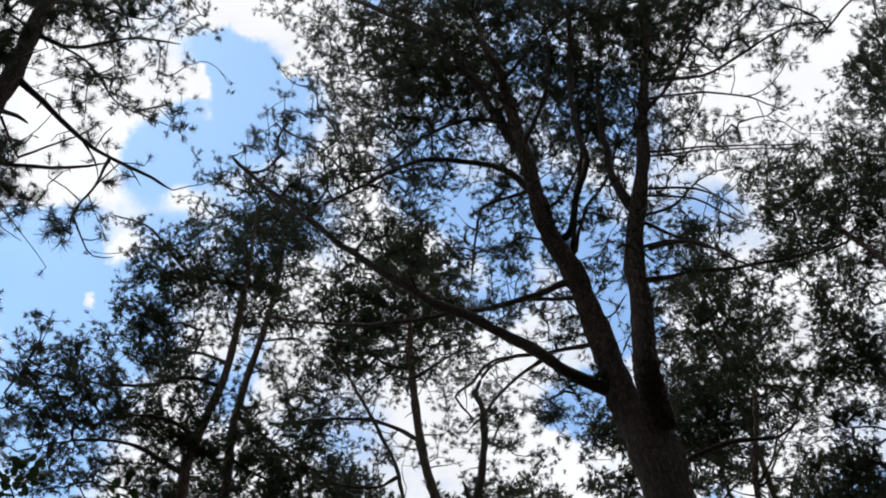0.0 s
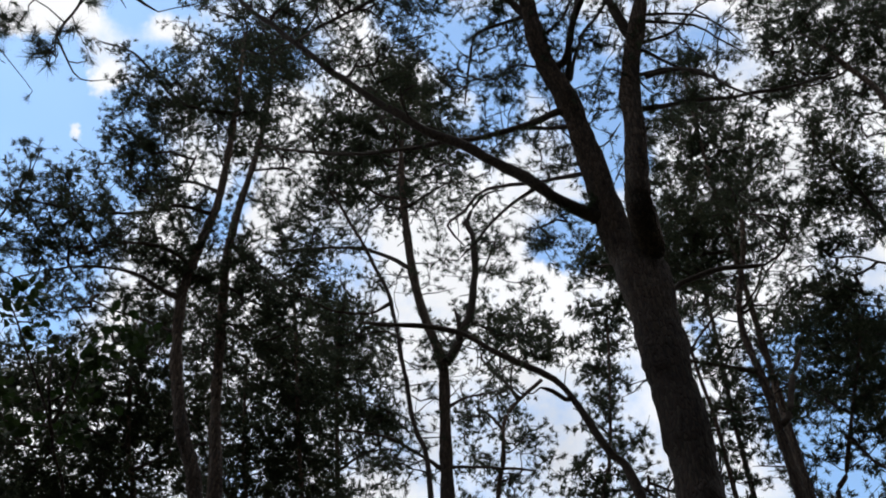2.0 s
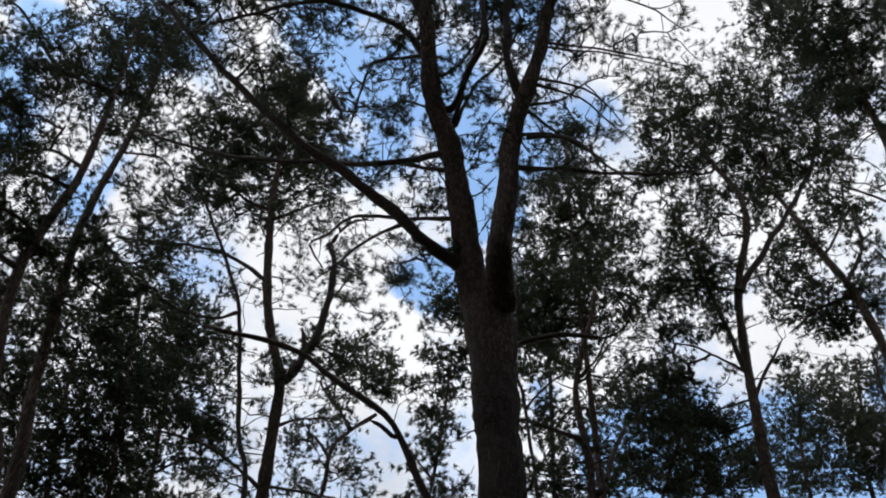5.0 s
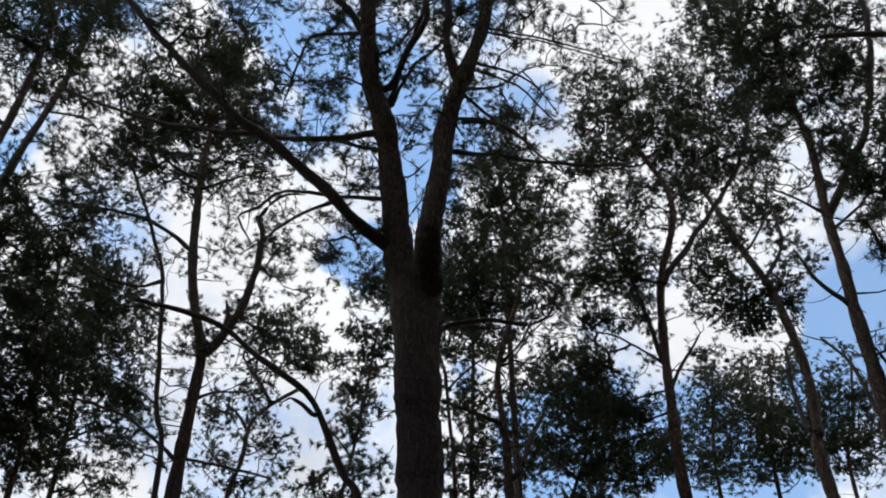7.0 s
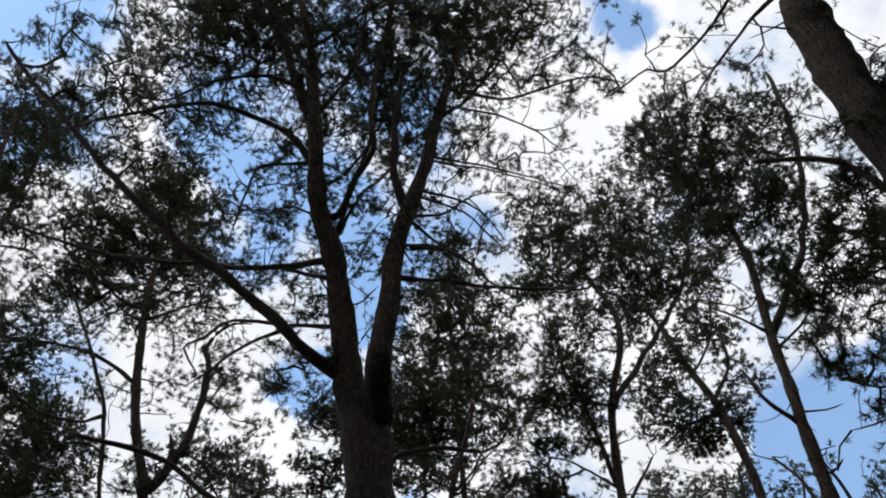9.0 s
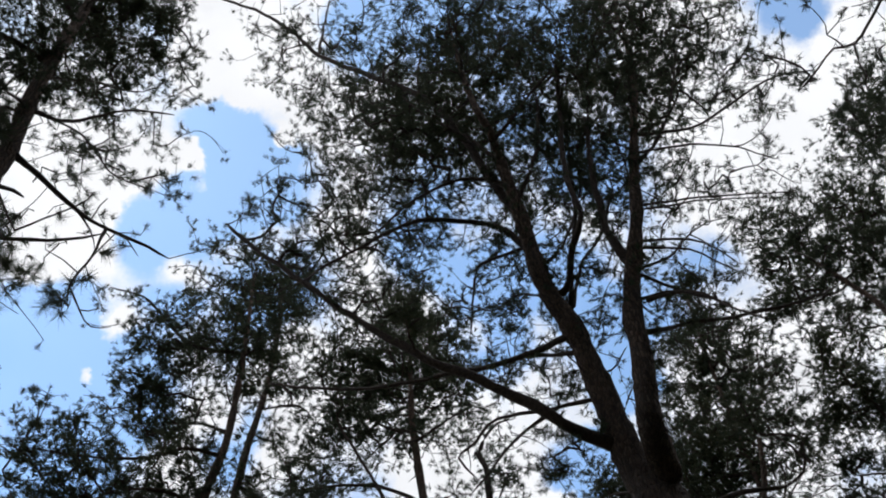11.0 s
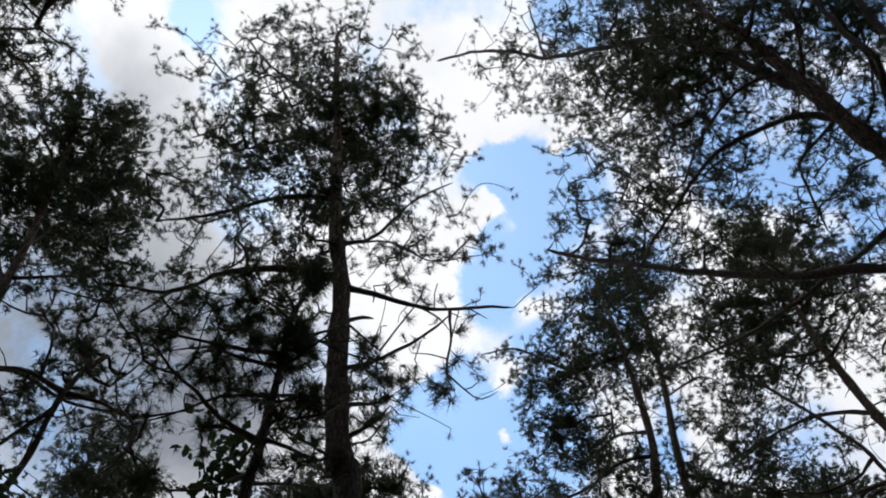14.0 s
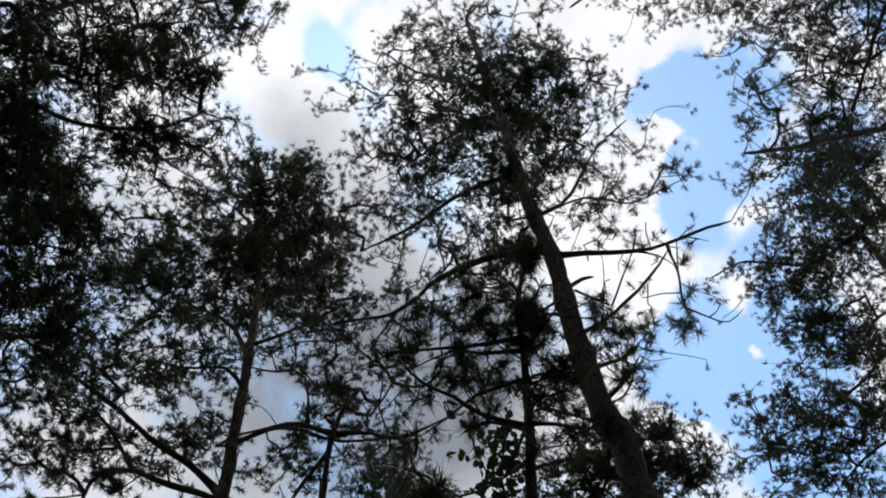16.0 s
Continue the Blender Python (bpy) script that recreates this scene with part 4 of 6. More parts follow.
limb(tree, 'limb', [(-0.10, -0.10, 6.84), (0.10, -0.04, 6.91), (0.25, -0.04, 6.99)], 0.018, 0.008)
limb(tree, 'limb', [(-0.10, -0.10, 6.61), (-0.14, -0.14, 6.64), (-0.20, -0.40, 6.62), (-0.15, -0.56, 6.48)], 0.015, 0.009)
limb(tree, 'limb', [(-0.17, -0.16, 7.26), (-0.49, -0.33, 7.35), (-0.80, -0.49, 7.43)], 0.017, 0.009)
limb(tree, 'limb', [(-0.48, -0.46, 11.40), (-0.64, -0.84, 11.40), (-0.79, -1.22, 10.65), (-0.83, -1.49, 9.98)], 0.028, 0.008)
limb(tree, 'limb', [(-0.54, -0.52, 12.22), (-0.54, -0.52, 12.16), (-0.33, -0.22, 12.93), (-0.17, 0.02, 12.98), (-0.13, 0.15, 13.95)], 0.026, 0.011)
limb(tree, 'limb', [(-0.58, -0.56, 12.72), (-0.59, -0.57, 12.67), (-0.98, -0.80, 13.38), (-1.46, -1.12, 14.35), (-1.96, -1.47, 15.69)], 0.024, 0.013)
limb(tree, 'limb', [(-0.23, -0.22, 8.19), (-0.14, -0.06, 8.41), (-0.10, 0.04, 8.48)], 0.018, 0.012)
limb(tree, 'limb', [(-0.20, -0.20, 7.89), (-0.44, -0.24, 8.12), (-0.66, -0.27, 8.13), (-0.94, -0.35, 8.05)], 0.015, 0.007)
clumps(tree, [(-0.30, -0.21, 12.38, 0.60, 0.52, 1.48), (-0.64, -0.61, 12.30, 0.67, 0.60, 1.30), (-1.05, -0.84, 14.03, 0.68, 0.60, 0.75), (-1.58, -1.24, 13.08, 0.64, 0.56, 0.66), (-0.72, -0.69, 15.17, 0.64, 0.46, 0.44), (-0.97, -1.62, 10.46, 0.38, 0.32, 0.71), (-0.71, -1.10, 10.48, 0.57, 0.38, 1.48), (-0.32, 0.07, 11.65, 0.57, 0.43, 1.29)])
clumps(tree, [(-0.05, 0.65, 13.24, 0.49, 0.49, 0.55), (-0.27, 0.02, 15.25, 0.55, 0.46, 0.29), (-1.49, -1.11, 15.64, 0.57, 0.48, 0.66), (-0.43, -0.41, 10.46, 0.45, 0.32, 1.48), (0.49, 0.06, 9.60, 0.46, 0.35, 0.43), (0.82, 0.10, 8.86, 0.27, 0.21, 0.41), (-1.51, -1.02, 10.86, 0.54, 0.27, 0.78), (-0.54, -0.60, 9.29, 0.51, 0.29, 1.48)])
clumps(tree, [(-0.95, -1.10, 8.97, 0.56, 0.28, 0.55), (0.14, -0.05, 8.83, 0.32, 0.16, 0.38), (-2.32, -1.82, 14.57, 0.54, 0.45, 0.28), (-1.93, -1.24, 10.77, 0.41, 0.41, 0.52), (-0.26, -0.13, 13.58, 0.49, 0.33, 1.06), (-0.71, -0.84, 8.24, 0.46, 0.31, 0.52), (-0.64, -0.34, 8.43, 0.32, 0.27, 0.66), (0.18, -0.12, 9.16, 0.33, 0.22, 0.58)])
clumps(tree, [(-0.59, -0.29, 8.25, 0.37, 0.31, 0.64)])
stars(tree, [(0.08, 0.35, 7.79, 0.15, 0.15, 7), (0.60, 0.09, 7.03, 0.12, 0.12, 6), (0.73, 0.22, 7.82, 0.12, 0.12, 3), (0.66, 0.15, 7.37, 0.11, 0.09, 3), (-0.00, -0.08, 7.55, 0.19, 0.19, 15), (-0.03, 0.22, 7.53, 0.19, 0.19, 14), (0.13, -0.01, 6.87, 0.18, 0.15, 10), (-0.01, -0.01, 6.63, 0.13, 0.09, 6)])
stars(tree, [(-0.17, -0.35, 6.77, 0.17, 0.22, 12), (0.04, -0.09, 7.79, 0.12, 0.15, 8), (0.35, 0.07, 8.49, 0.31, 0.10, 5)])

tree = pine((-2.68, 2.10), 'slender young pine with long starry needle tufts', 3.4)
limb(tree, 'trunk', [(0.00, 0.00, 0.00), (0.00, 0.00, 2.44), (0.00, 0.00, 4.88), (0.01, 0.01, 5.32), (0.01, 0.01, 5.76), (0.01, 0.01, 6.16), (0.00, 0.00, 6.50), (0.04, 0.05, 6.94), (0.05, 0.06, 7.33)], 0.054, 0.015)
limb(tree, 'limb', [(0.01, 0.01, 6.17), (-0.08, -0.18, 6.07), (-0.19, -0.41, 5.99), (-0.29, -0.62, 5.91), (-0.33, -0.74, 5.79)], 0.015, 0.005)
limb(tree, 'limb', [(0.01, 0.01, 6.06), (-0.19, -0.13, 6.15), (-0.35, -0.23, 6.27), (-0.55, -0.38, 6.22)], 0.013, 0.005)
limb(tree, 'limb', [(0.00, 0.00, 5.44), (-0.09, -0.20, 5.47), (-0.14, -0.34, 5.58), (-0.20, -0.50, 5.65), (-0.23, -0.63, 5.76)], 0.016, 0.006)
limb(tree, 'limb', [(-0.00, -0.00, 5.42), (-0.19, -0.09, 5.60), (-0.36, -0.14, 5.64)], 0.012, 0.006)
limb(tree, 'limb', [(0.00, 0.01, 5.46), (0.14, 0.07, 5.36), (0.29, 0.16, 5.25), (0.39, 0.17, 5.24)], 0.013, 0.006)
limb(tree, 'limb', [(0.01, 0.01, 6.06), (0.22, 0.04, 6.12), (0.39, 0.01, 6.13)], 0.011, 0.005)
limb(tree, 'limb', [(0.01, 0.01, 6.28), (0.06, 0.24, 6.66), (0.07, 0.42, 6.92)], 0.012, 0.006)
limb(tree, 'limb', [(0.01, 0.02, 5.81), (-0.21, -0.16, 5.76), (-0.36, -0.24, 5.70), (-0.52, -0.34, 5.61)], 0.012, 0.005)
limb(tree, 'limb', [(0.00, 0.00, 5.12), (0.03, 0.20, 5.28), (0.06, 0.40, 5.42)], 0.010, 0.006)
limb(tree, 'limb', [(0.00, 0.00, 5.20), (-0.01, -0.14, 5.01), (-0.03, -0.29, 4.85), (-0.06, -0.44, 4.75), (-0.03, -0.52, 4.70)], 0.008, 0.004)
limb(tree, 'limb', [(0.01, 0.01, 6.51), (-0.21, -0.11, 6.82), (-0.43, -0.23, 6.76)], 0.010, 0.005)
limb(tree, 'limb', [(0.01, 0.02, 6.63), (0.02, -0.13, 6.69), (-0.04, -0.38, 6.58)], 0.009, 0.005)
stars(tree, [(-0.21, -0.44, 6.02, 0.32, 0.14, 15), (-0.26, -0.11, 6.62, 0.24, 0.16, 29), (-0.39, -0.24, 6.12, 0.30, 0.15, 13), (-0.15, -0.11, 6.07, 0.22, 0.22, 22), (-0.44, -0.31, 5.79, 0.18, 0.14, 5), (-0.30, -0.12, 5.68, 0.24, 0.10, 9), (0.03, 0.07, 6.32, 0.15, 0.22, 44), (-0.54, -0.36, 6.76, 0.20, 0.12, 8)])
stars(tree, [(-0.04, -0.48, 4.73, 0.09, 0.07, 9), (-0.31, -0.65, 5.93, 0.14, 0.14, 6), (-0.54, -0.37, 5.63, 0.10, 0.10, 3), (0.14, 0.17, 5.82, 0.14, 0.17, 21), (0.03, 0.04, 5.68, 0.14, 0.14, 12), (-0.21, -0.16, 5.81, 0.21, 0.14, 9), (0.16, 0.07, 5.23, 0.16, 0.09, 11), (0.06, 0.08, 7.06, 0.12, 0.16, 25)])
stars(tree, [(-0.02, -0.26, 6.57, 0.19, 0.11, 18)])

tree = pine((-5.59, 2.17), 'thin forked pine with sparse grey-green needles', 6.0)
limb(tree, 'trunk', [(0.00, 0.00, 0.00), (0.00, 0.01, 3.35), (0.01, 0.01, 6.70), (0.01, 0.03, 6.89), (0.03, 0.07, 7.38), (0.02, 0.06, 7.81), (0.03, 0.07, 8.14), (0.05, 0.13, 8.49), (0.09, 0.23, 8.77)], 0.068, 0.021)
limb(tree, 'limb', [(0.02, 0.05, 8.13), (0.04, -0.28, 8.01), (0.07, -0.54, 7.77), (0.11, -0.81, 7.48)], 0.025, 0.009)
limb(tree, 'limb', [(0.04, 0.10, 8.12), (0.26, 0.31, 8.04), (0.49, 0.52, 7.92), (0.77, 0.88, 8.19)], 0.023, 0.007)
limb(tree, 'limb', [(0.03, 0.07, 7.92), (-0.18, -0.04, 7.62), (-0.38, -0.16, 7.28)], 0.020, 0.010)
limb(tree, 'limb', [(0.05, 0.13, 8.49), (0.05, 0.39, 8.52), (0.02, 0.60, 9.18)], 0.016, 0.008)
clumps(tree, [(0.04, 0.10, 9.34, 0.38, 0.31, 0.39), (0.04, 0.65, 9.68, 0.39, 0.26, 0.26), (0.10, 0.26, 8.75, 0.48, 0.24, 0.18), (0.33, 0.37, 8.05, 0.28, 0.22, 0.19), (0.59, 0.62, 8.10, 0.28, 0.22, 0.18), (-0.23, -0.17, 7.75, 0.39, 0.22, 0.82), (-0.05, -0.13, 8.89, 0.36, 0.24, 0.98), (0.17, 0.98, 9.45, 0.32, 0.26, 0.17)])
clumps(tree, [(-0.01, -0.02, 7.39, 0.32, 0.16, 0.48), (0.11, 0.84, 9.35, 0.38, 0.38, 0.18), (0.81, 0.97, 9.08, 0.36, 0.36, 0.33), (-0.04, 0.45, 9.82, 0.40, 0.33, 0.29), (-0.06, -0.16, 9.52, 0.38, 0.25, 0.70), (-0.01, 0.53, 10.75, 0.42, 0.28, 0.27), (0.13, -0.78, 6.98, 0.35, 0.30, 0.41), (0.00, -0.55, 8.55, 0.40, 0.35, 0.57)])

tree = pine((-2.12, 8.24), 'slim pine with reddish trunk standing beside its twin', 8.5)
limb(tree, 'trunk', [(0.00, 0.00, 0.00), (-0.07, -0.02, 3.29), (-0.12, -0.04, 6.57), (-0.43, -0.15, 7.71), (-0.62, -0.22, 8.54), (-0.71, -0.27, 9.43), (-0.66, -0.28, 10.17), (-0.58, -0.28, 10.89), (-0.57, -0.30, 11.53), (-0.59, -0.33, 12.34), (-0.66, -0.37, 13.49), (-0.75, -0.42, 14.78)], 0.119, 0.027)
limb(tree, 'limb', [(-0.59, -0.28, 10.78), (-0.93, -0.48, 10.71), (-1.35, -0.69, 10.35), (-1.88, -0.94, 10.11), (-2.41, -1.19, 9.99)], 0.028, 0.010)
limb(tree, 'limb', [(-0.58, -0.29, 11.20), (-1.07, -0.17, 11.58), (-1.46, -0.01, 11.59)], 0.025, 0.012)
limb(tree, 'limb', [(-0.64, -0.35, 12.82), (-1.26, -0.65, 12.66), (-1.65, -0.89, 12.97), (-1.96, -1.10, 13.19), (-2.34, -1.33, 13.09)], 0.028, 0.012)
limb(tree, 'limb', [(-0.72, -0.27, 9.34), (-1.23, -0.27, 9.70), (-1.79, -0.28, 9.87), (-2.40, -0.31, 9.75)], 0.036, 0.010)
limb(tree, 'limb', [(-0.68, -0.28, 9.88), (-0.95, -0.56, 9.87), (-1.34, -0.87, 9.62), (-1.59, -1.14, 9.14)], 0.027, 0.009)
limb(tree, 'limb', [(-0.65, -0.24, 8.81), (-0.66, -0.24, 8.85), (-1.27, 0.01, 9.34), (-1.96, 0.24, 9.83)], 0.022, 0.011)
clumps(tree, [(-0.81, -0.43, 14.60, 0.89, 0.59, 1.83), (-1.19, -0.62, 13.11, 0.64, 0.64, 1.16), (-1.66, -0.84, 12.25, 0.61, 0.52, 1.13), (-0.78, -0.42, 12.73, 0.71, 0.45, 1.51), (-2.01, -0.16, 12.18, 0.53, 0.45, 1.36), (-1.58, -0.05, 11.84, 0.52, 0.35, 2.20), (-2.30, -1.11, 10.60, 0.47, 0.31, 0.89), (-1.91, -0.95, 10.20, 0.54, 0.31, 1.21)])
clumps(tree, [(-2.26, -1.12, 9.61, 0.52, 0.37, 1.18), (-1.64, -1.14, 9.33, 0.64, 0.36, 1.57), (-1.08, -0.65, 9.95, 0.68, 0.38, 1.61), (-0.78, -0.37, 9.79, 0.45, 0.37, 1.92), (-2.48, -0.33, 9.63, 0.62, 0.39, 0.97), (-1.94, 0.24, 10.02, 0.73, 0.40, 0.83), (-2.15, -1.21, 13.14, 0.36, 0.27, 0.40), (-2.63, -1.24, 10.13, 0.31, 0.38, 0.94)])
clumps(tree, [(-1.67, -0.90, 13.08, 0.36, 0.36, 0.70), (-2.21, 0.17, 9.58, 0.63, 0.32, 0.70), (-1.22, -0.02, 9.40, 0.45, 0.30, 1.00), (-2.63, -1.24, 10.97, 0.32, 0.24, 0.26), (-0.82, -0.42, 10.83, 0.40, 0.48, 0.98), (-1.08, -0.66, 9.98, 0.53, 0.45, 0.39), (-1.21, -0.64, 11.97, 0.59, 0.51, 0.98)])

tree = pine((-2.21, 9.02), 'slim pine with reddish trunk standing beside its twin', 9.3)
limb(tree, 'trunk', [(0.00, 0.00, 0.00), (-0.04, -0.00, 3.54), (-0.08, -0.01, 7.07), (-0.26, -0.03, 8.55), (-0.39, -0.03, 9.75), (-0.52, -0.04, 10.95), (-0.53, -0.02, 11.87), (-0.48, 0.02, 12.91), (-0.45, 0.06, 13.93), (-0.47, 0.08, 15.18), (-0.57, 0.08, 16.39)], 0.115, 0.030)
limb(tree, 'limb', [(-0.53, -0.03, 11.39), (-0.05, -0.08, 10.90), (0.37, -0.15, 10.42), (0.72, -0.23, 10.19)], 0.027, 0.011)
limb(tree, 'limb', [(-0.48, -0.04, 10.59), (-0.50, -0.04, 10.63), (-0.21, 0.29, 10.65), (0.11, 0.63, 10.77)], 0.022, 0.012)
limb(tree, 'limb', [(-0.48, 0.03, 13.01), (-0.46, 0.03, 13.06), (0.01, -0.06, 13.01), (0.30, -0.19, 12.65)], 0.021, 0.012)
limb(tree, 'limb', [(-0.41, -0.03, 9.87), (-0.41, -0.03, 9.94), (-0.12, -0.11, 9.82), (0.30, -0.16, 9.82)], 0.021, 0.010)
clumps(tree, [(-0.56, 0.06, 15.50, 0.75, 0.65, 1.49), (-0.48, 0.10, 16.43, 0.68, 0.56, 1.85), (-0.22, 0.26, 10.72, 0.59, 0.34, 1.57), (0.40, -0.16, 10.21, 0.48, 0.32, 1.70), (0.05, -0.05, 13.37, 0.38, 0.38, 0.74), (-0.31, -0.06, 11.14, 0.34, 0.51, 1.19), (-0.48, 0.05, 14.21, 0.61, 0.50, 1.37), (0.17, -0.15, 9.74, 0.47, 0.31, 1.22)])
clumps(tree, [(0.10, -0.16, 12.31, 0.36, 0.27, 0.85), (0.72, -0.06, 9.73, 0.31, 0.23, 1.06), (-0.65, -0.10, 9.69, 0.40, 0.48, 1.01), (-0.07, 0.04, 9.36, 0.39, 0.39, 0.86), (-0.59, 0.01, 13.48, 0.68, 0.58, 0.43), (-0.45, -0.03, 10.50, 0.58, 0.50, 1.12)])

tree = pine((0.16, 9.51), 'crooked many-stemmed pine with an open crown', 9.5)
limb(tree, 'trunk', [(0.00, 0.00, 0.00), (-0.01, -0.01, 3.69), (-0.01, -0.01, 7.37), (-0.03, -0.04, 8.93), (-0.06, -0.06, 9.71), (-0.26, -0.08, 10.36), (-0.42, -0.10, 11.07), (-0.55, -0.13, 12.08), (-0.64, -0.15, 13.06), (-0.68, -0.17, 14.15), (-0.69, -0.20, 15.53)], 0.131, 0.034)
limb(tree, 'limb', [(0.00, 0.00, 0.80), (-0.20, -0.27, 7.38), (-0.40, -0.32, 8.55), (-0.59, -0.37, 9.71), (-0.75, -0.43, 10.54), (-1.04, -0.48, 11.23), (-1.39, -0.53, 11.97), (-1.66, -0.58, 12.53)], 0.053, 0.020)
limb(tree, 'limb', [(-0.06, -0.06, 9.71), (-0.02, -0.06, 9.71), (0.19, -0.14, 10.11), (0.35, -0.22, 10.75), (0.38, -0.30, 11.66), (0.26, -0.37, 12.02)], 0.068, 0.036)
limb(tree, 'limb', [(0.26, -0.37, 12.02), (0.39, -0.40, 12.31), (0.60, -0.44, 12.58), (0.84, -0.48, 12.60)], 0.036, 0.012)
limb(tree, 'limb', [(-0.46, -0.11, 11.37), (-0.50, -0.11, 11.37), (-0.85, 0.05, 11.79), (-1.35, 0.21, 12.10), (-1.95, 0.37, 12.27), (-2.48, 0.53, 12.36)], 0.035, 0.017)
limb(tree, 'limb', [(0.15, -0.13, 10.03), (0.15, -0.13, 10.33), (0.10, -0.12, 10.59)], 0.032, 0.026)
limb(tree, 'limb', [(-0.03, -0.02, 8.13), (-0.67, 0.19, 8.72), (-1.39, 0.40, 9.02)], 0.023, 0.014)
limb(tree, 'limb', [(-0.02, -0.02, 8.15), (-0.01, -0.02, 8.19), (0.50, -0.23, 8.03), (0.97, -0.44, 7.84)], 0.023, 0.013)
limb(tree, 'limb', [(-0.73, -0.42, 10.37), (-0.98, -0.51, 10.11), (-1.40, -0.60, 10.07), (-1.68, -0.70, 10.17)], 0.022, 0.011)
limb(tree, 'limb', [(-0.61, -0.14, 12.77), (-0.61, -0.14, 12.81), (-1.07, 0.03, 13.15), (-1.55, 0.21, 13.92), (-2.06, 0.39, 14.43)], 0.029, 0.014)
limb(tree, 'limb', [(-0.62, -0.14, 12.56), (-0.21, -0.40, 12.63), (0.19, -0.65, 12.70)], 0.025, 0.012)
limb(tree, 'limb', [(0.00, -0.04, 9.01), (0.29, 0.15, 9.34), (0.66, 0.35, 9.59)], 0.021, 0.011)
limb(tree, 'limb', [(-0.60, -0.38, 9.80), (-0.53, -0.38, 9.80), (-0.78, -0.22, 10.08), (-1.08, -0.07, 10.18)], 0.018, 0.011)
clumps(tree, [(-1.03, -0.17, 14.45, 1.12, 0.71, 2.31), (-0.70, -0.20, 15.87, 0.65, 0.65, 2.40), (-1.40, 0.21, 14.28, 0.82, 0.51, 2.08), (-2.15, 0.39, 15.54, 0.44, 0.77, 0.72), (-0.26, -0.17, 13.72, 0.78, 0.49, 2.30), (-2.09, 0.39, 12.77, 0.77, 0.58, 1.42), (-1.32, 0.09, 13.08, 0.77, 0.38, 1.11), (-0.63, -0.14, 12.68, 0.46, 0.37, 1.03)])
clumps(tree, [(-1.92, 0.38, 11.90, 0.55, 0.37, 1.59), (-1.58, -0.58, 12.53, 0.54, 0.45, 1.40), (0.19, -0.39, 12.39, 0.54, 0.36, 1.12), (-0.13, -0.20, 15.04, 0.52, 0.52, 1.46), (0.41, -0.28, 11.45, 0.52, 0.52, 0.55), (-1.16, -0.45, 10.72, 0.41, 0.33, 0.73), (-0.34, -0.36, 9.45, 0.46, 0.39, 0.51), (-0.45, -0.29, 7.95, 0.29, 0.43, 0.61)])
clumps(tree, [(-2.40, 0.53, 11.70, 0.55, 0.37, 0.57), (0.37, -0.15, 10.11, 0.49, 0.32, 1.01), (-1.15, -0.07, 10.18, 0.41, 0.33, 0.52), (-0.13, -0.10, 10.97, 0.51, 0.34, 0.32), (-0.40, 0.10, 8.44, 0.53, 0.45, 0.41), (-1.22, -0.18, 15.06, 0.73, 0.63, 0.40)])

tree = pine((-1.36, 12.93), 'dense dark pine in the shaded undergrowth', 13.0)
limb(tree, 'trunk', [(0.00, 0.00, 0.00), (-0.04, -0.00, 4.73), (-0.07, -0.01, 9.46), (-0.21, -0.02, 11.58), (-0.37, -0.04, 14.14)], 0.070, 0.026)
limb(tree, 'limb', [(-0.13, -0.01, 10.49), (0.24, 0.18, 10.95), (0.68, 0.37, 11.20)], 0.022, 0.014)
limb(tree, 'limb', [(-0.21, -0.02, 11.58), (0.21, -0.13, 11.74), (0.59, -0.24, 11.53)], 0.023, 0.014)
clumps(tree, [(-0.29, -0.03, 13.59, 0.57, 0.68, 1.49), (-0.03, -0.00, 12.56, 0.87, 0.76, 1.36), (0.14, -0.06, 11.33, 0.83, 0.62, 1.79), (-0.58, -0.06, 12.26, 0.65, 0.65, 1.24), (0.10, 0.06, 10.44, 0.71, 0.40, 1.01), (-0.63, -0.07, 14.11, 0.46, 0.46, 1.47), (0.34, 0.04, 12.86, 0.44, 0.66, 0.76), (0.02, 0.00, 13.35, 0.67, 0.45, 1.30)])
clumps(tree, [(0.60, -0.24, 11.42, 0.51, 0.62, 1.30), (0.30, 0.03, 9.92, 0.59, 0.40, 1.44), (-0.11, -0.01, 12.31, 0.65, 0.86, 1.02)])

tree = pine((-1.70, 11.88), 'dense dark pine in the shaded undergrowth', 12.0)
limb(tree, 'trunk', [(0.00, 0.00, 0.00), (-0.06, -0.01, 4.41), (-0.10, -0.02, 8.81), (-0.27, -0.04, 10.34), (-0.51, -0.08, 12.32), (-0.66, -0.10, 13.46)], 0.075, 0.024)
limb(tree, 'limb', [(-0.20, -0.03, 9.76), (-0.64, 0.06, 10.01), (-1.05, 0.15, 9.98)], 0.021, 0.013)
clumps(tree, [(-0.53, -0.08, 12.32, 0.62, 0.72, 1.40), (-0.48, -0.07, 10.95, 0.78, 0.78, 1.75), (-0.55, 0.04, 10.00, 0.85, 0.57, 1.67), (-0.07, -0.01, 10.16, 0.47, 0.57, 1.41), (-0.79, -0.12, 13.04, 0.42, 0.42, 1.41), (-0.30, -0.04, 9.28, 0.55, 0.36, 1.17), (-0.01, -0.00, 9.49, 0.55, 0.37, 1.35), (-0.72, -0.11, 11.58, 0.60, 0.60, 0.95)])

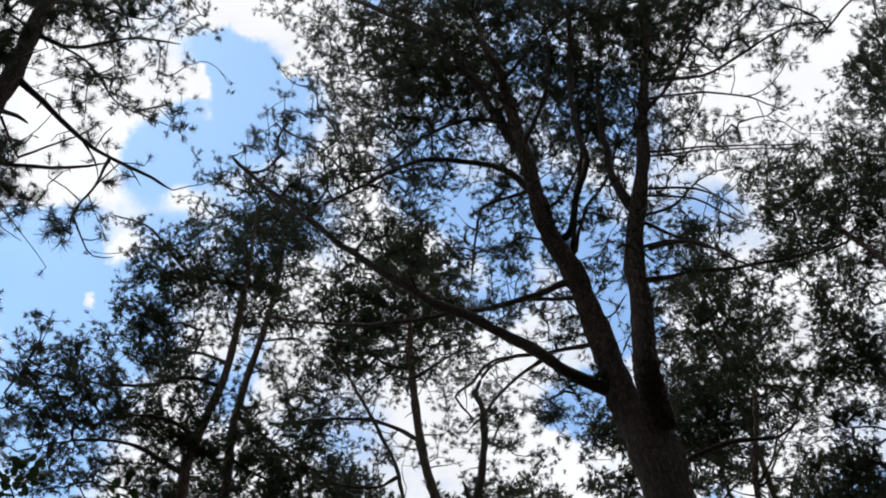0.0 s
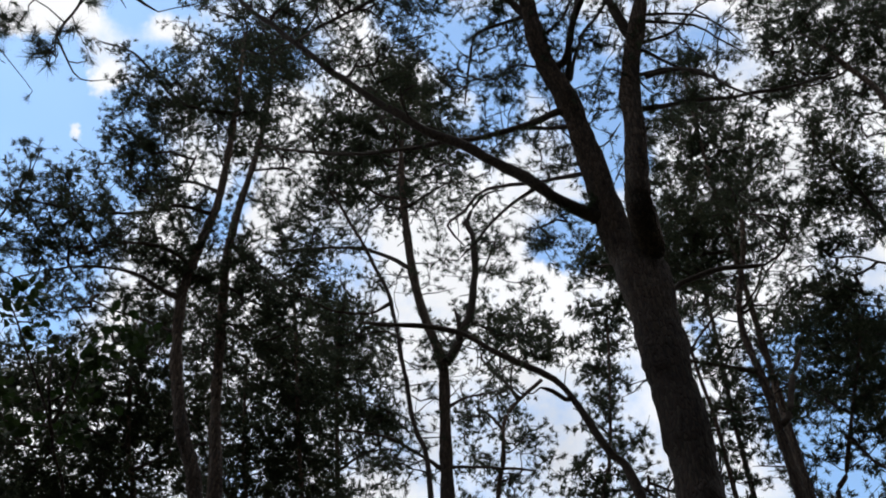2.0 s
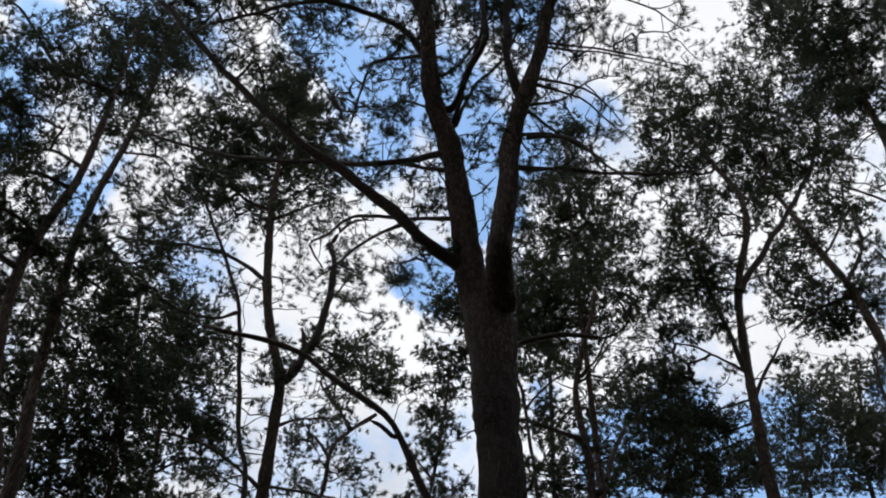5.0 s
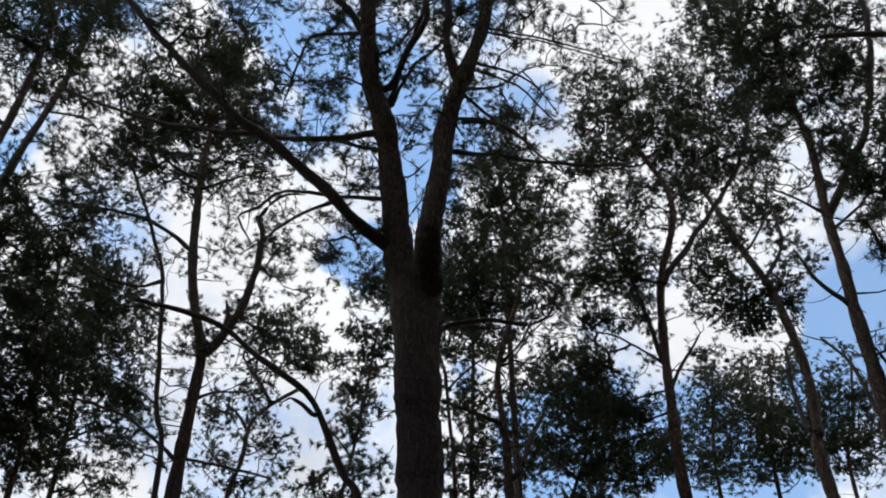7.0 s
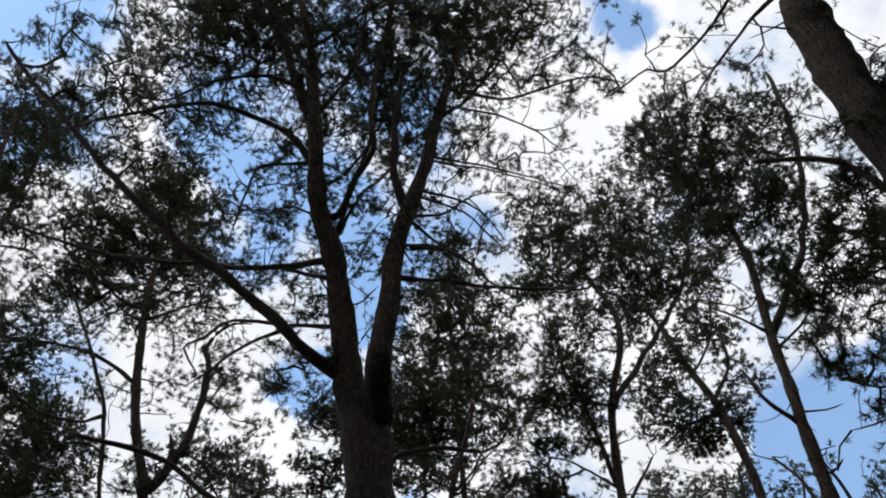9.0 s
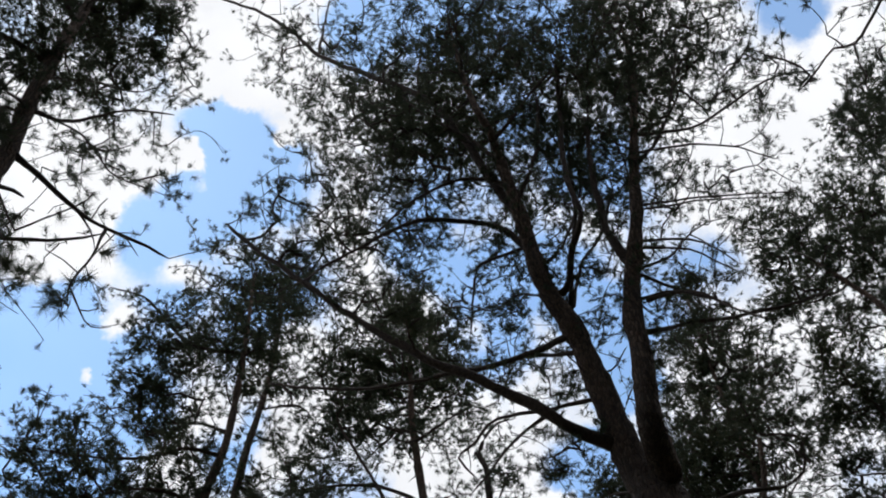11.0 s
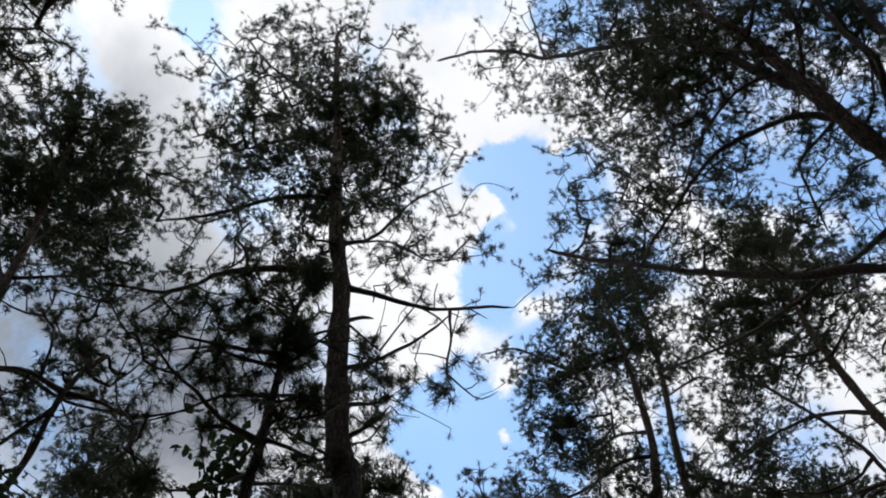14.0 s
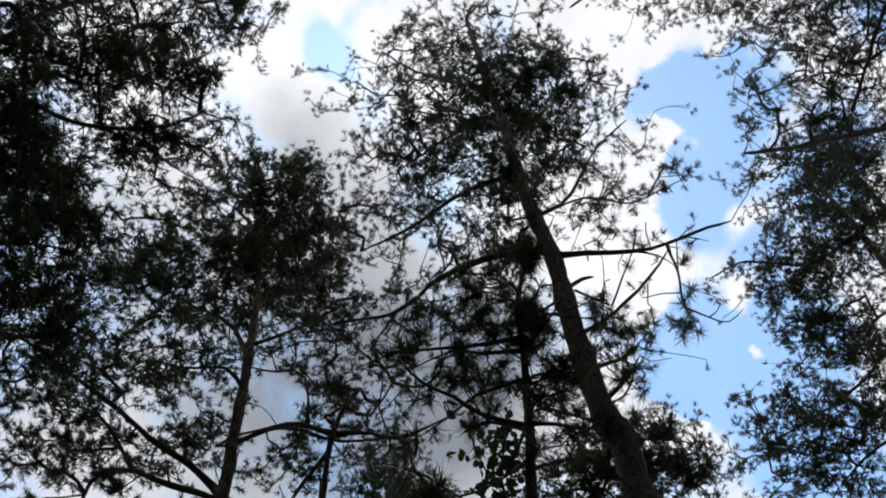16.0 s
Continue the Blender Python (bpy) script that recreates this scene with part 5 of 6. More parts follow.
tree = pine((0.84, 11.97), 'young pine with thin stem and layered boughs', 12.0)
limb(tree, 'trunk', [(0.00, 0.00, 0.00), (0.02, -0.00, 4.44), (0.04, -0.00, 8.88), (0.17, -0.01, 10.04), (0.21, -0.02, 10.70), (0.42, -0.03, 11.06), (0.83, -0.06, 11.48)], 0.065, 0.027)
limb(tree, 'limb', [(0.20, -0.02, 10.54), (-0.01, 0.15, 10.99), (-0.17, 0.31, 11.22)], 0.030, 0.013)
limb(tree, 'limb', [(0.46, -0.04, 11.11), (0.29, 0.18, 11.68), (-0.04, 0.40, 12.35), (0.18, 0.59, 13.02)], 0.031, 0.015)
clumps(tree, [(0.37, 0.57, 13.01, 0.98, 0.57, 1.90), (-0.00, 0.18, 11.12, 0.89, 0.40, 1.14), (0.53, -0.04, 10.22, 0.66, 0.47, 0.88), (0.24, -0.02, 9.37, 0.73, 0.37, 0.86), (-0.22, 0.02, 9.86, 0.47, 0.47, 0.73), (0.85, -0.07, 12.31, 0.41, 0.41, 1.85)])

tree = pine((2.01, 10.82), 'young pine with thin stem and layered boughs', 11.0)
limb(tree, 'trunk', [(0.00, 0.00, 0.00), (0.05, -0.01, 4.08), (0.09, -0.02, 8.17), (0.28, -0.06, 9.19), (0.45, -0.09, 10.51), (0.57, -0.11, 11.80)], 0.050, 0.017)
limb(tree, 'limb', [(0.33, -0.07, 9.55), (0.04, -0.01, 9.97), (-0.10, 0.02, 10.09)], 0.016, 0.012)
clumps(tree, [(0.38, -0.07, 11.60, 0.57, 0.48, 1.65), (0.37, -0.07, 10.52, 0.54, 0.54, 1.15), (0.06, -0.01, 8.79, 0.50, 0.50, 1.66), (0.38, -0.07, 9.64, 0.52, 0.44, 0.83), (0.53, -0.10, 12.91, 0.40, 0.30, 1.61), (0.87, -0.17, 12.22, 0.29, 0.78, 1.49), (0.58, -0.11, 8.98, 0.51, 0.42, 1.01), (1.67, -0.33, 8.83, 0.42, 0.68, 0.96)])
clumps(tree, [(2.12, -0.42, 9.29, 0.52, 0.70, 0.68), (1.22, -0.24, 8.64, 0.34, 0.42, 0.77), (2.01, -0.40, 10.15, 0.45, 0.54, 0.65)])

tree = pine((-3.47, 10.44), 'dense dark pine in the shaded undergrowth', 11.0)
limb(tree, 'trunk', [(0.00, 0.00, 0.00), (-0.06, -0.02, 3.96), (-0.12, -0.04, 7.91), (-0.36, -0.12, 9.03), (-0.59, -0.20, 10.27), (-0.70, -0.24, 11.06)], 0.081, 0.025)
limb(tree, 'limb', [(-0.36, -0.12, 9.03), (-0.99, -0.34, 9.22), (-1.53, -0.52, 9.08)], 0.027, 0.011)
limb(tree, 'limb', [(-0.28, -0.10, 8.71), (0.17, 0.27, 9.32), (0.79, 0.69, 9.81)], 0.026, 0.012)
clumps(tree, [(-1.33, -0.45, 8.79, 1.18, 0.84, 2.15), (-0.39, -0.13, 9.56, 0.96, 0.69, 1.73), (-0.45, -0.15, 8.27, 0.74, 0.41, 1.32), (-1.74, -0.59, 9.84, 0.80, 0.53, 2.15), (-0.98, -0.33, 9.77, 0.88, 0.53, 1.93), (-0.35, -0.12, 10.44, 0.54, 0.54, 1.26), (-1.36, -0.46, 7.99, 0.65, 0.49, 2.15), (-0.15, 0.01, 8.96, 0.76, 0.42, 1.80)])
clumps(tree, [(-0.34, -0.12, 11.18, 0.47, 0.56, 1.35), (0.06, 0.02, 10.16, 0.45, 0.71, 1.30), (-0.95, -0.33, 8.31, 0.66, 0.33, 2.02)])

tree = pine((-2.44, 11.75), 'dense dark pine in the shaded undergrowth', 12.0)
limb(tree, 'trunk', [(0.00, 0.00, 0.00), (-0.05, -0.01, 4.36), (-0.09, -0.02, 8.73), (-0.27, -0.06, 10.03), (-0.45, -0.10, 11.71)], 0.070, 0.022)
limb(tree, 'limb', [(-0.23, -0.05, 9.77), (-0.24, -0.05, 9.84), (-0.66, -0.14, 10.07), (-0.97, -0.21, 10.02)], 0.025, 0.013)
clumps(tree, [(-0.27, -0.06, 11.29, 0.99, 0.79, 1.66), (-0.25, -0.05, 9.94, 0.84, 0.75, 1.61), (-0.71, -0.15, 12.01, 0.61, 0.51, 1.41), (-0.61, -0.13, 9.23, 0.55, 0.46, 1.91), (-0.01, -0.00, 9.22, 0.45, 0.36, 1.74), (-1.02, -0.22, 10.31, 0.57, 0.57, 1.61)])

tree = pine((4.03, 9.15), 'narrow conical pine with tightly packed dark needles', 10.0)
limb(tree, 'trunk', [(0.00, 0.00, 0.00), (0.01, -0.00, 4.22), (0.01, -0.01, 8.43), (0.04, -0.02, 11.31), (0.07, -0.03, 13.82), (0.18, -0.08, 16.46)], 0.078, 0.020)
limb(tree, 'limb', [(0.05, -0.02, 11.81), (0.04, -0.02, 11.76), (-0.35, 0.37, 12.23), (-0.66, 0.73, 12.33)], 0.029, 0.013)
limb(tree, 'limb', [(0.06, -0.02, 12.56), (0.06, -0.03, 12.48), (0.46, -0.36, 12.67), (0.72, -0.64, 12.87)], 0.025, 0.013)
limb(tree, 'limb', [(0.06, -0.03, 13.32), (0.08, -0.03, 13.26), (-0.16, 0.62, 14.15)], 0.022, 0.014)
limb(tree, 'limb', [(0.04, -0.02, 11.31), (0.05, -0.02, 11.42), (-1.35, 1.08, 12.29), (-1.57, 1.67, 12.90)], 0.024, 0.014)
clumps(tree, [(0.20, -0.09, 16.02, 0.31, 0.45, 2.20), (0.18, -0.08, 14.86, 0.64, 0.48, 2.38), (0.32, -0.14, 13.95, 0.81, 0.41, 2.17), (-0.02, 0.23, 13.50, 0.90, 0.60, 2.07), (-0.21, 0.27, 12.42, 1.05, 0.57, 2.16), (-0.10, 0.09, 11.59, 0.91, 0.45, 1.88), (0.52, -0.47, 12.97, 0.48, 0.38, 0.95), (-1.46, 1.43, 12.90, 0.40, 0.45, 2.17)])
clumps(tree, [(0.48, -0.21, 11.86, 0.64, 0.37, 1.07), (-0.50, 0.42, 11.51, 0.55, 0.36, 1.70), (-0.43, 0.19, 14.58, 0.42, 0.31, 1.09), (0.72, -0.53, 12.24, 0.37, 0.28, 0.53), (-0.44, 0.46, 12.60, 0.67, 0.58, 0.62)])
clumps(tree, [(-0.69, -0.04, 11.04, 0.43, 0.30, 1.75), (-0.93, 0.04, 11.50, 0.32, 0.25, 2.00), (-0.54, -0.10, 11.74, 0.36, 0.25, 1.75)])

tree = pine((3.56, 8.27), 'slim leaning pine with a bare curved trunk', 9.0)
limb(tree, 'trunk', [(0.00, 0.00, 0.00), (-0.01, 0.00, 3.88), (-0.01, 0.00, 7.75), (-0.00, 0.00, 8.19), (-0.05, 0.02, 8.90), (-0.06, 0.02, 9.32), (0.04, -0.02, 9.86), (0.18, -0.08, 10.34), (0.30, -0.13, 10.95)], 0.093, 0.030)
limb(tree, 'limb', [(-0.04, 0.02, 8.57), (-0.41, 0.01, 8.66), (-0.82, 0.02, 8.74)], 0.026, 0.016)
limb(tree, 'limb', [(-0.03, 0.01, 9.48), (0.07, -0.03, 9.49), (0.40, -0.01, 10.08), (0.82, -0.02, 10.61)], 0.017, 0.007)
limb(tree, 'limb', [(0.02, -0.01, 9.50), (0.20, -0.25, 9.71), (0.35, -0.48, 10.23)], 0.017, 0.007)
limb(tree, 'limb', [(-0.01, 0.00, 7.88), (0.09, -0.04, 7.89), (0.31, 0.03, 8.44), (0.55, 0.09, 8.97)], 0.041, 0.027)
clumps(tree, [(-0.37, 0.16, 9.60, 0.46, 0.31, 0.72), (0.82, -0.02, 10.71, 0.42, 0.33, 0.55), (0.38, -0.16, 11.16, 0.50, 0.34, 1.11), (-0.48, 0.02, 8.54, 0.43, 0.36, 0.71), (0.47, -0.12, 9.46, 0.31, 0.23, 0.42)])

tree = pine((3.70, 10.36), 'thin pine pole with few short boughs', 11.0)
limb(tree, 'trunk', [(0.00, 0.00, 0.00), (-0.02, 0.01, 4.56), (-0.03, 0.01, 9.13), (-0.08, 0.03, 10.13), (-0.15, 0.05, 11.15), (-0.30, 0.11, 11.58)], 0.057, 0.021)
limb(tree, 'limb', [(-0.12, 0.04, 10.73), (0.19, -0.07, 11.16), (0.43, -0.15, 11.38)], 0.020, 0.013)
clumps(tree, [(-0.21, 0.07, 11.70, 0.48, 0.38, 1.31), (0.12, -0.04, 10.73, 0.46, 0.46, 0.82), (-0.01, 0.00, 9.66, 0.44, 0.44, 0.67)])

tree = pine((4.03, 10.77), 'thin pine pole with few short boughs', 11.5)
limb(tree, 'trunk', [(0.00, 0.00, 0.00), (0.01, -0.00, 4.74), (0.02, -0.01, 9.47), (0.06, -0.02, 10.52), (0.10, -0.04, 11.59), (0.11, -0.04, 12.53)], 0.060, 0.027)
limb(tree, 'limb', [(0.08, -0.03, 10.72), (0.28, -0.10, 11.04), (0.60, -0.22, 11.37)], 0.021, 0.013)
clumps(tree, [(0.20, -0.07, 12.29, 0.50, 0.40, 1.33), (0.28, -0.10, 10.93, 0.47, 0.47, 0.86), (0.13, -0.05, 9.93, 0.55, 0.36, 0.80)])

tree = pine((5.69, 8.24), 'slim pine with a forked stem and clumped crown', 10.0)
limb(tree, 'trunk', [(0.00, 0.00, 0.00), (0.01, -0.01, 4.11), (0.01, -0.02, 8.23), (0.03, -0.07, 9.10), (0.07, -0.12, 9.97), (0.14, -0.20, 10.93), (0.23, -0.29, 11.54), (0.45, -0.48, 12.40), (0.49, -0.54, 13.14), (0.31, -0.44, 14.01), (0.16, -0.37, 14.64)], 0.129, 0.033)
limb(tree, 'limb', [(0.19, -0.26, 11.30), (0.21, -0.27, 11.33), (0.70, -0.46, 12.15), (1.18, -0.64, 12.92), (1.69, -0.84, 13.90), (2.09, -0.96, 15.02)], 0.052, 0.029)
limb(tree, 'limb', [(0.05, -0.11, 10.07), (-0.11, -0.16, 10.88), (-0.23, -0.24, 11.25), (-0.42, -0.28, 11.66)], 0.037, 0.020)
limb(tree, 'limb', [(0.06, -0.10, 9.57), (0.35, -0.18, 10.11), (0.62, -0.25, 10.54)], 0.029, 0.015)
limb(tree, 'limb', [(0.04, -0.10, 9.98), (-0.23, 0.33, 10.69), (-0.43, 0.71, 11.12)], 0.019, 0.012)
limb(tree, 'limb', [(0.20, -0.26, 11.31), (0.17, -0.25, 11.34), (-0.17, 0.18, 11.79), (-0.50, 0.58, 12.06)], 0.028, 0.013)
limb(tree, 'limb', [(0.48, -0.51, 12.84), (0.49, -0.53, 12.88), (1.04, -0.67, 13.80), (1.22, -0.55, 14.95)], 0.026, 0.014)
clumps(tree, [(0.02, -0.27, 16.21, 0.68, 0.45, 1.62), (0.01, -0.27, 15.18, 0.75, 0.54, 2.40), (1.21, -0.54, 16.70, 0.70, 0.59, 1.60), (1.08, -0.45, 15.67, 0.67, 0.56, 1.79), (-0.39, 0.01, 14.08, 0.51, 0.41, 2.40), (1.05, -0.60, 14.18, 0.73, 0.52, 2.40), (1.85, -0.80, 15.45, 0.78, 0.56, 2.21), (1.81, -0.89, 14.12, 0.63, 0.42, 2.40)])
clumps(tree, [(0.39, -0.51, 14.28, 0.62, 0.41, 2.24), (-0.43, -0.27, 12.26, 0.55, 0.50, 2.40), (-0.34, -0.26, 11.52, 0.53, 0.44, 2.36), (-0.37, 0.40, 11.41, 0.54, 0.45, 1.50), (-0.57, 0.76, 10.28, 0.69, 0.56, 1.86), (-0.70, 0.89, 11.19, 0.54, 0.36, 0.74), (0.07, -0.26, 13.26, 0.39, 0.29, 1.34), (-0.11, -0.16, 10.88, 0.26, 0.52, 1.24)])
clumps(tree, [(-0.43, 0.24, 9.37, 0.40, 0.32, 2.12), (-0.63, 0.67, 12.16, 0.47, 0.38, 1.03), (0.62, -0.30, 10.09, 0.25, 0.25, 0.90)])

tree = pine((8.19, 8.75), 'slim leaning pine with a bare curved trunk', 12.0)
limb(tree, 'trunk', [(0.00, 0.00, 0.00), (0.03, -0.02, 4.58), (0.05, -0.03, 9.16), (0.15, -0.08, 9.98), (0.25, -0.14, 10.88), (0.26, -0.11, 11.80), (0.22, -0.03, 12.84), (0.08, 0.14, 13.90), (-0.02, 0.27, 14.90), (-0.10, 0.38, 15.63)], 0.152, 0.043)
limb(tree, 'limb', [(0.22, -0.03, 12.97), (0.63, -0.20, 13.77), (0.82, -0.18, 14.77)], 0.038, 0.021)
limb(tree, 'limb', [(0.23, -0.04, 12.63), (0.14, 0.04, 12.68), (-0.39, 0.27, 12.39), (-0.82, 0.39, 11.99)], 0.028, 0.013)
limb(tree, 'limb', [(0.11, 0.10, 13.69), (0.13, 0.09, 13.73), (0.64, 0.02, 14.60), (1.06, 0.03, 15.75)], 0.029, 0.016)
limb(tree, 'limb', [(0.26, -0.11, 11.80), (0.38, -0.01, 12.41), (0.25, 0.31, 12.78)], 0.023, 0.014)
limb(tree, 'limb', [(0.15, -0.08, 9.98), (0.05, 0.01, 10.02), (0.20, 0.15, 10.98), (0.38, 0.25, 11.79)], 0.038, 0.023)
clumps(tree, [(0.68, 0.10, 15.01, 0.59, 0.47, 2.40), (-0.35, 0.25, 12.64, 0.62, 0.47, 1.93), (0.21, 0.33, 12.53, 0.53, 0.42, 1.92), (-0.57, 0.43, 13.12, 0.53, 0.32, 1.51), (0.69, -0.30, 13.42, 0.54, 0.44, 1.25), (-0.18, 0.39, 14.06, 0.45, 0.45, 2.40), (-0.19, 0.47, 15.52, 0.59, 0.47, 2.40), (0.41, -0.22, 12.61, 0.42, 0.31, 1.46)])

tree = pine((6.67, 6.06), 'bent pine with dead snags and a broad crown', 9.0)
limb(tree, 'trunk', [(0.00, 0.00, 0.00), (0.01, -0.02, 3.53), (0.01, -0.03, 7.06), (0.04, -0.09, 7.91), (0.06, -0.14, 8.57), (0.07, -0.18, 9.12), (0.10, -0.25, 9.80), (0.13, -0.31, 10.54), (0.19, -0.41, 11.34), (0.22, -0.47, 12.00), (0.21, -0.49, 12.89), (0.28, -0.59, 13.80), (0.37, -0.72, 14.79)], 0.150, 0.027)
limb(tree, 'limb', [(0.13, -0.31, 10.54), (0.15, -0.33, 10.58), (0.39, -0.72, 11.18), (0.56, -1.03, 11.59), (0.80, -1.42, 12.75), (0.91, -1.67, 13.77), (0.92, -1.80, 14.36), (0.91, -1.92, 15.23)], 0.054, 0.032)
limb(tree, 'limb', [(0.05, -0.17, 9.20), (-0.20, -0.11, 9.54), (-0.39, -0.13, 10.01)], 0.030, 0.014)
limb(tree, 'limb', [(0.13, -0.31, 10.64), (-0.21, -0.24, 10.90), (-0.51, -0.19, 11.04)], 0.022, 0.011)
limb(tree, 'limb', [(0.04, -0.08, 7.74), (-0.02, -0.02, 7.80), (0.04, 0.13, 8.58), (0.02, 0.38, 9.20)], 0.028, 0.014)
limb(tree, 'limb', [(0.03, -0.07, 7.57), (0.08, -0.12, 7.55), (0.17, -0.22, 7.78), (0.17, -0.22, 8.22), (0.13, -0.18, 8.60)], 0.028, 0.016)
limb(tree, 'limb', [(0.06, -0.13, 8.44), (0.09, -0.17, 8.48), (0.14, -0.30, 8.46), (0.16, -0.39, 8.51)], 0.019, 0.010)
limb(tree, 'limb', [(0.07, -0.20, 9.37), (0.34, -0.34, 9.33), (0.55, -0.43, 9.40)], 0.014, 0.007)
limb(tree, 'limb', [(0.13, -0.29, 10.35), (0.18, -0.73, 10.32), (0.17, -1.08, 10.33)], 0.021, 0.010)
clumps(tree, [(-0.16, -0.14, 15.39, 0.52, 0.63, 1.98), (0.06, -0.38, 16.05, 0.54, 0.43, 1.27), (0.32, -0.66, 14.85, 0.71, 0.61, 1.94), (0.38, -0.70, 13.71, 0.77, 0.38, 2.40), (0.60, -1.34, 13.95, 0.68, 0.58, 1.04), (-0.05, -0.23, 14.29, 0.69, 0.40, 2.40), (0.44, -0.97, 12.63, 0.54, 0.45, 2.40), (0.06, -0.31, 12.64, 0.45, 0.36, 1.90)])
clumps(tree, [(0.50, -1.38, 14.64, 0.60, 0.40, 1.69), (0.69, -1.31, 12.99, 0.37, 0.37, 1.00), (0.36, -0.77, 11.70, 0.34, 0.34, 2.40), (0.04, -0.31, 13.32, 0.56, 0.38, 1.93), (0.95, -1.81, 14.21, 0.59, 0.59, 0.86), (0.35, -0.70, 16.28, 0.66, 0.44, 0.54), (0.46, -0.79, 11.01, 0.41, 0.33, 1.84), (0.07, -0.28, 11.57, 0.60, 0.51, 0.46)])

tree = pine((4.07, 1.91), 'large pine with a stout bare trunk and drooping boughs', 4.5)
limb(tree, 'trunk', [(0.00, 0.00, 0.00), (-0.00, 0.00, 2.38), (-0.00, 0.00, 4.76), (-0.01, 0.01, 5.38), (-0.00, 0.01, 6.12), (0.02, -0.04, 6.85), (0.04, -0.08, 7.53), (0.06, -0.13, 8.32), (0.10, -0.22, 9.30)], 0.192, 0.163)
limb(tree, 'limb', [(0.02, -0.03, 6.71), (-0.05, 0.10, 6.72), (-0.12, 0.12, 6.86), (-0.22, 0.19, 7.13), (-0.35, 0.31, 7.31), (-0.48, 0.45, 7.44), (-0.57, 0.51, 7.47)], 0.035, 0.014)
limb(tree, 'limb', [(-0.00, 0.01, 5.13), (-0.13, 0.28, 5.13), (-0.14, 0.61, 5.48), (-0.13, 0.89, 5.73), (-0.09, 1.12, 6.04)], 0.015, 0.006)
limb(tree, 'limb', [(-0.14, 0.35, 5.20), (-0.12, 0.25, 5.27), (-0.18, 0.61, 5.31), (-0.23, 0.96, 5.45), (-0.21, 1.14, 5.58)], 0.013, 0.005)
limb(tree, 'limb', [(-0.00, 0.01, 6.04), (-0.09, 0.20, 6.04), (0.20, 0.52, 6.87), (0.48, 0.86, 7.60)], 0.022, 0.011)
limb(tree, 'limb', [(-0.01, 0.01, 5.60), (-0.10, 0.22, 5.65), (0.04, 0.47, 6.20), (0.14, 0.79, 6.68), (0.23, 1.15, 7.21)], 0.021, 0.011)
limb(tree, 'limb', [(0.10, -0.22, 9.30), (0.14, -0.29, 10.04), (-0.10, 0.01, 9.99), (-0.33, 0.33, 9.65), (-0.61, 0.72, 9.40), (-0.73, 0.80, 9.49), (-0.99, 1.14, 9.44)], 0.025, 0.008)
limb(tree, 'limb', [(0.12, -0.24, 9.63), (0.05, 0.12, 9.72), (-0.03, 0.54, 9.74), (-0.16, 1.03, 9.56)], 0.021, 0.008)
limb(tree, 'limb', [(-0.61, 0.72, 9.40), (-0.64, 0.80, 9.19), (-0.67, 0.84, 8.87)], 0.008, 0.005)
clumps(tree, [(-1.06, 1.30, 9.94, 0.30, 0.15, 0.42), (-0.89, 1.01, 9.69, 0.24, 0.15, 0.29), (-0.26, 0.23, 9.66, 0.24, 0.35, 0.20), (-0.00, 0.42, 9.42, 0.23, 0.35, 0.39), (0.38, 0.60, 7.35, 0.39, 0.34, 1.90), (0.18, 0.75, 6.84, 0.42, 0.28, 1.86), (0.03, 0.58, 6.17, 0.25, 0.30, 0.77), (-0.05, 1.04, 6.29, 0.31, 0.22, 1.10)])
clumps(tree, [(-0.11, 0.67, 5.79, 0.20, 0.16, 0.86), (-0.14, 0.94, 5.71, 0.33, 0.16, 0.72), (-0.28, 0.29, 7.03, 0.22, 0.18, 1.13), (-0.21, 0.80, 5.24, 0.15, 0.11, 0.26), (-0.17, 0.07, 7.27, 0.27, 0.23, 0.83), (0.05, 0.18, 6.36, 0.30, 0.42, 1.16), (-0.16, 0.33, 5.52, 0.23, 0.31, 1.01), (0.17, 1.21, 6.93, 0.19, 0.19, 1.31)])
clumps(tree, [(0.14, -0.28, 7.64, 0.24, 0.29, 1.38), (0.09, -0.19, 7.00, 0.27, 0.36, 1.20)])

tree = pine((9.51, 12.87), 'distant pine among the edge of the wood', 16.0)
limb(tree, 'trunk', [(0.00, 0.00, 0.00), (0.05, -0.03, 5.93), (0.08, -0.06, 11.87), (0.34, -0.26, 14.01), (0.42, -0.31, 14.72)], 0.095, 0.024)
limb(tree, 'limb', [(0.24, -0.18, 13.15), (0.25, -0.19, 13.21), (0.67, -0.50, 13.51), (0.86, -0.64, 13.59)], 0.028, 0.017)
clumps(tree, [(0.38, -0.28, 13.93, 0.91, 0.65, 1.29), (0.49, -0.36, 12.89, 1.13, 0.63, 1.29), (-0.10, 0.07, 13.04, 0.76, 0.63, 1.29), (0.38, -0.28, 14.58, 0.40, 0.26, 1.29)])
clumps(tree, [(0.16, -0.73, 13.54, 0.62, 0.49, 1.50), (0.34, -0.87, 12.50, 0.81, 0.49, 1.50)])
clumps(tree, [(-0.02, -0.58, 11.97, 0.75, 0.45, 1.30)])

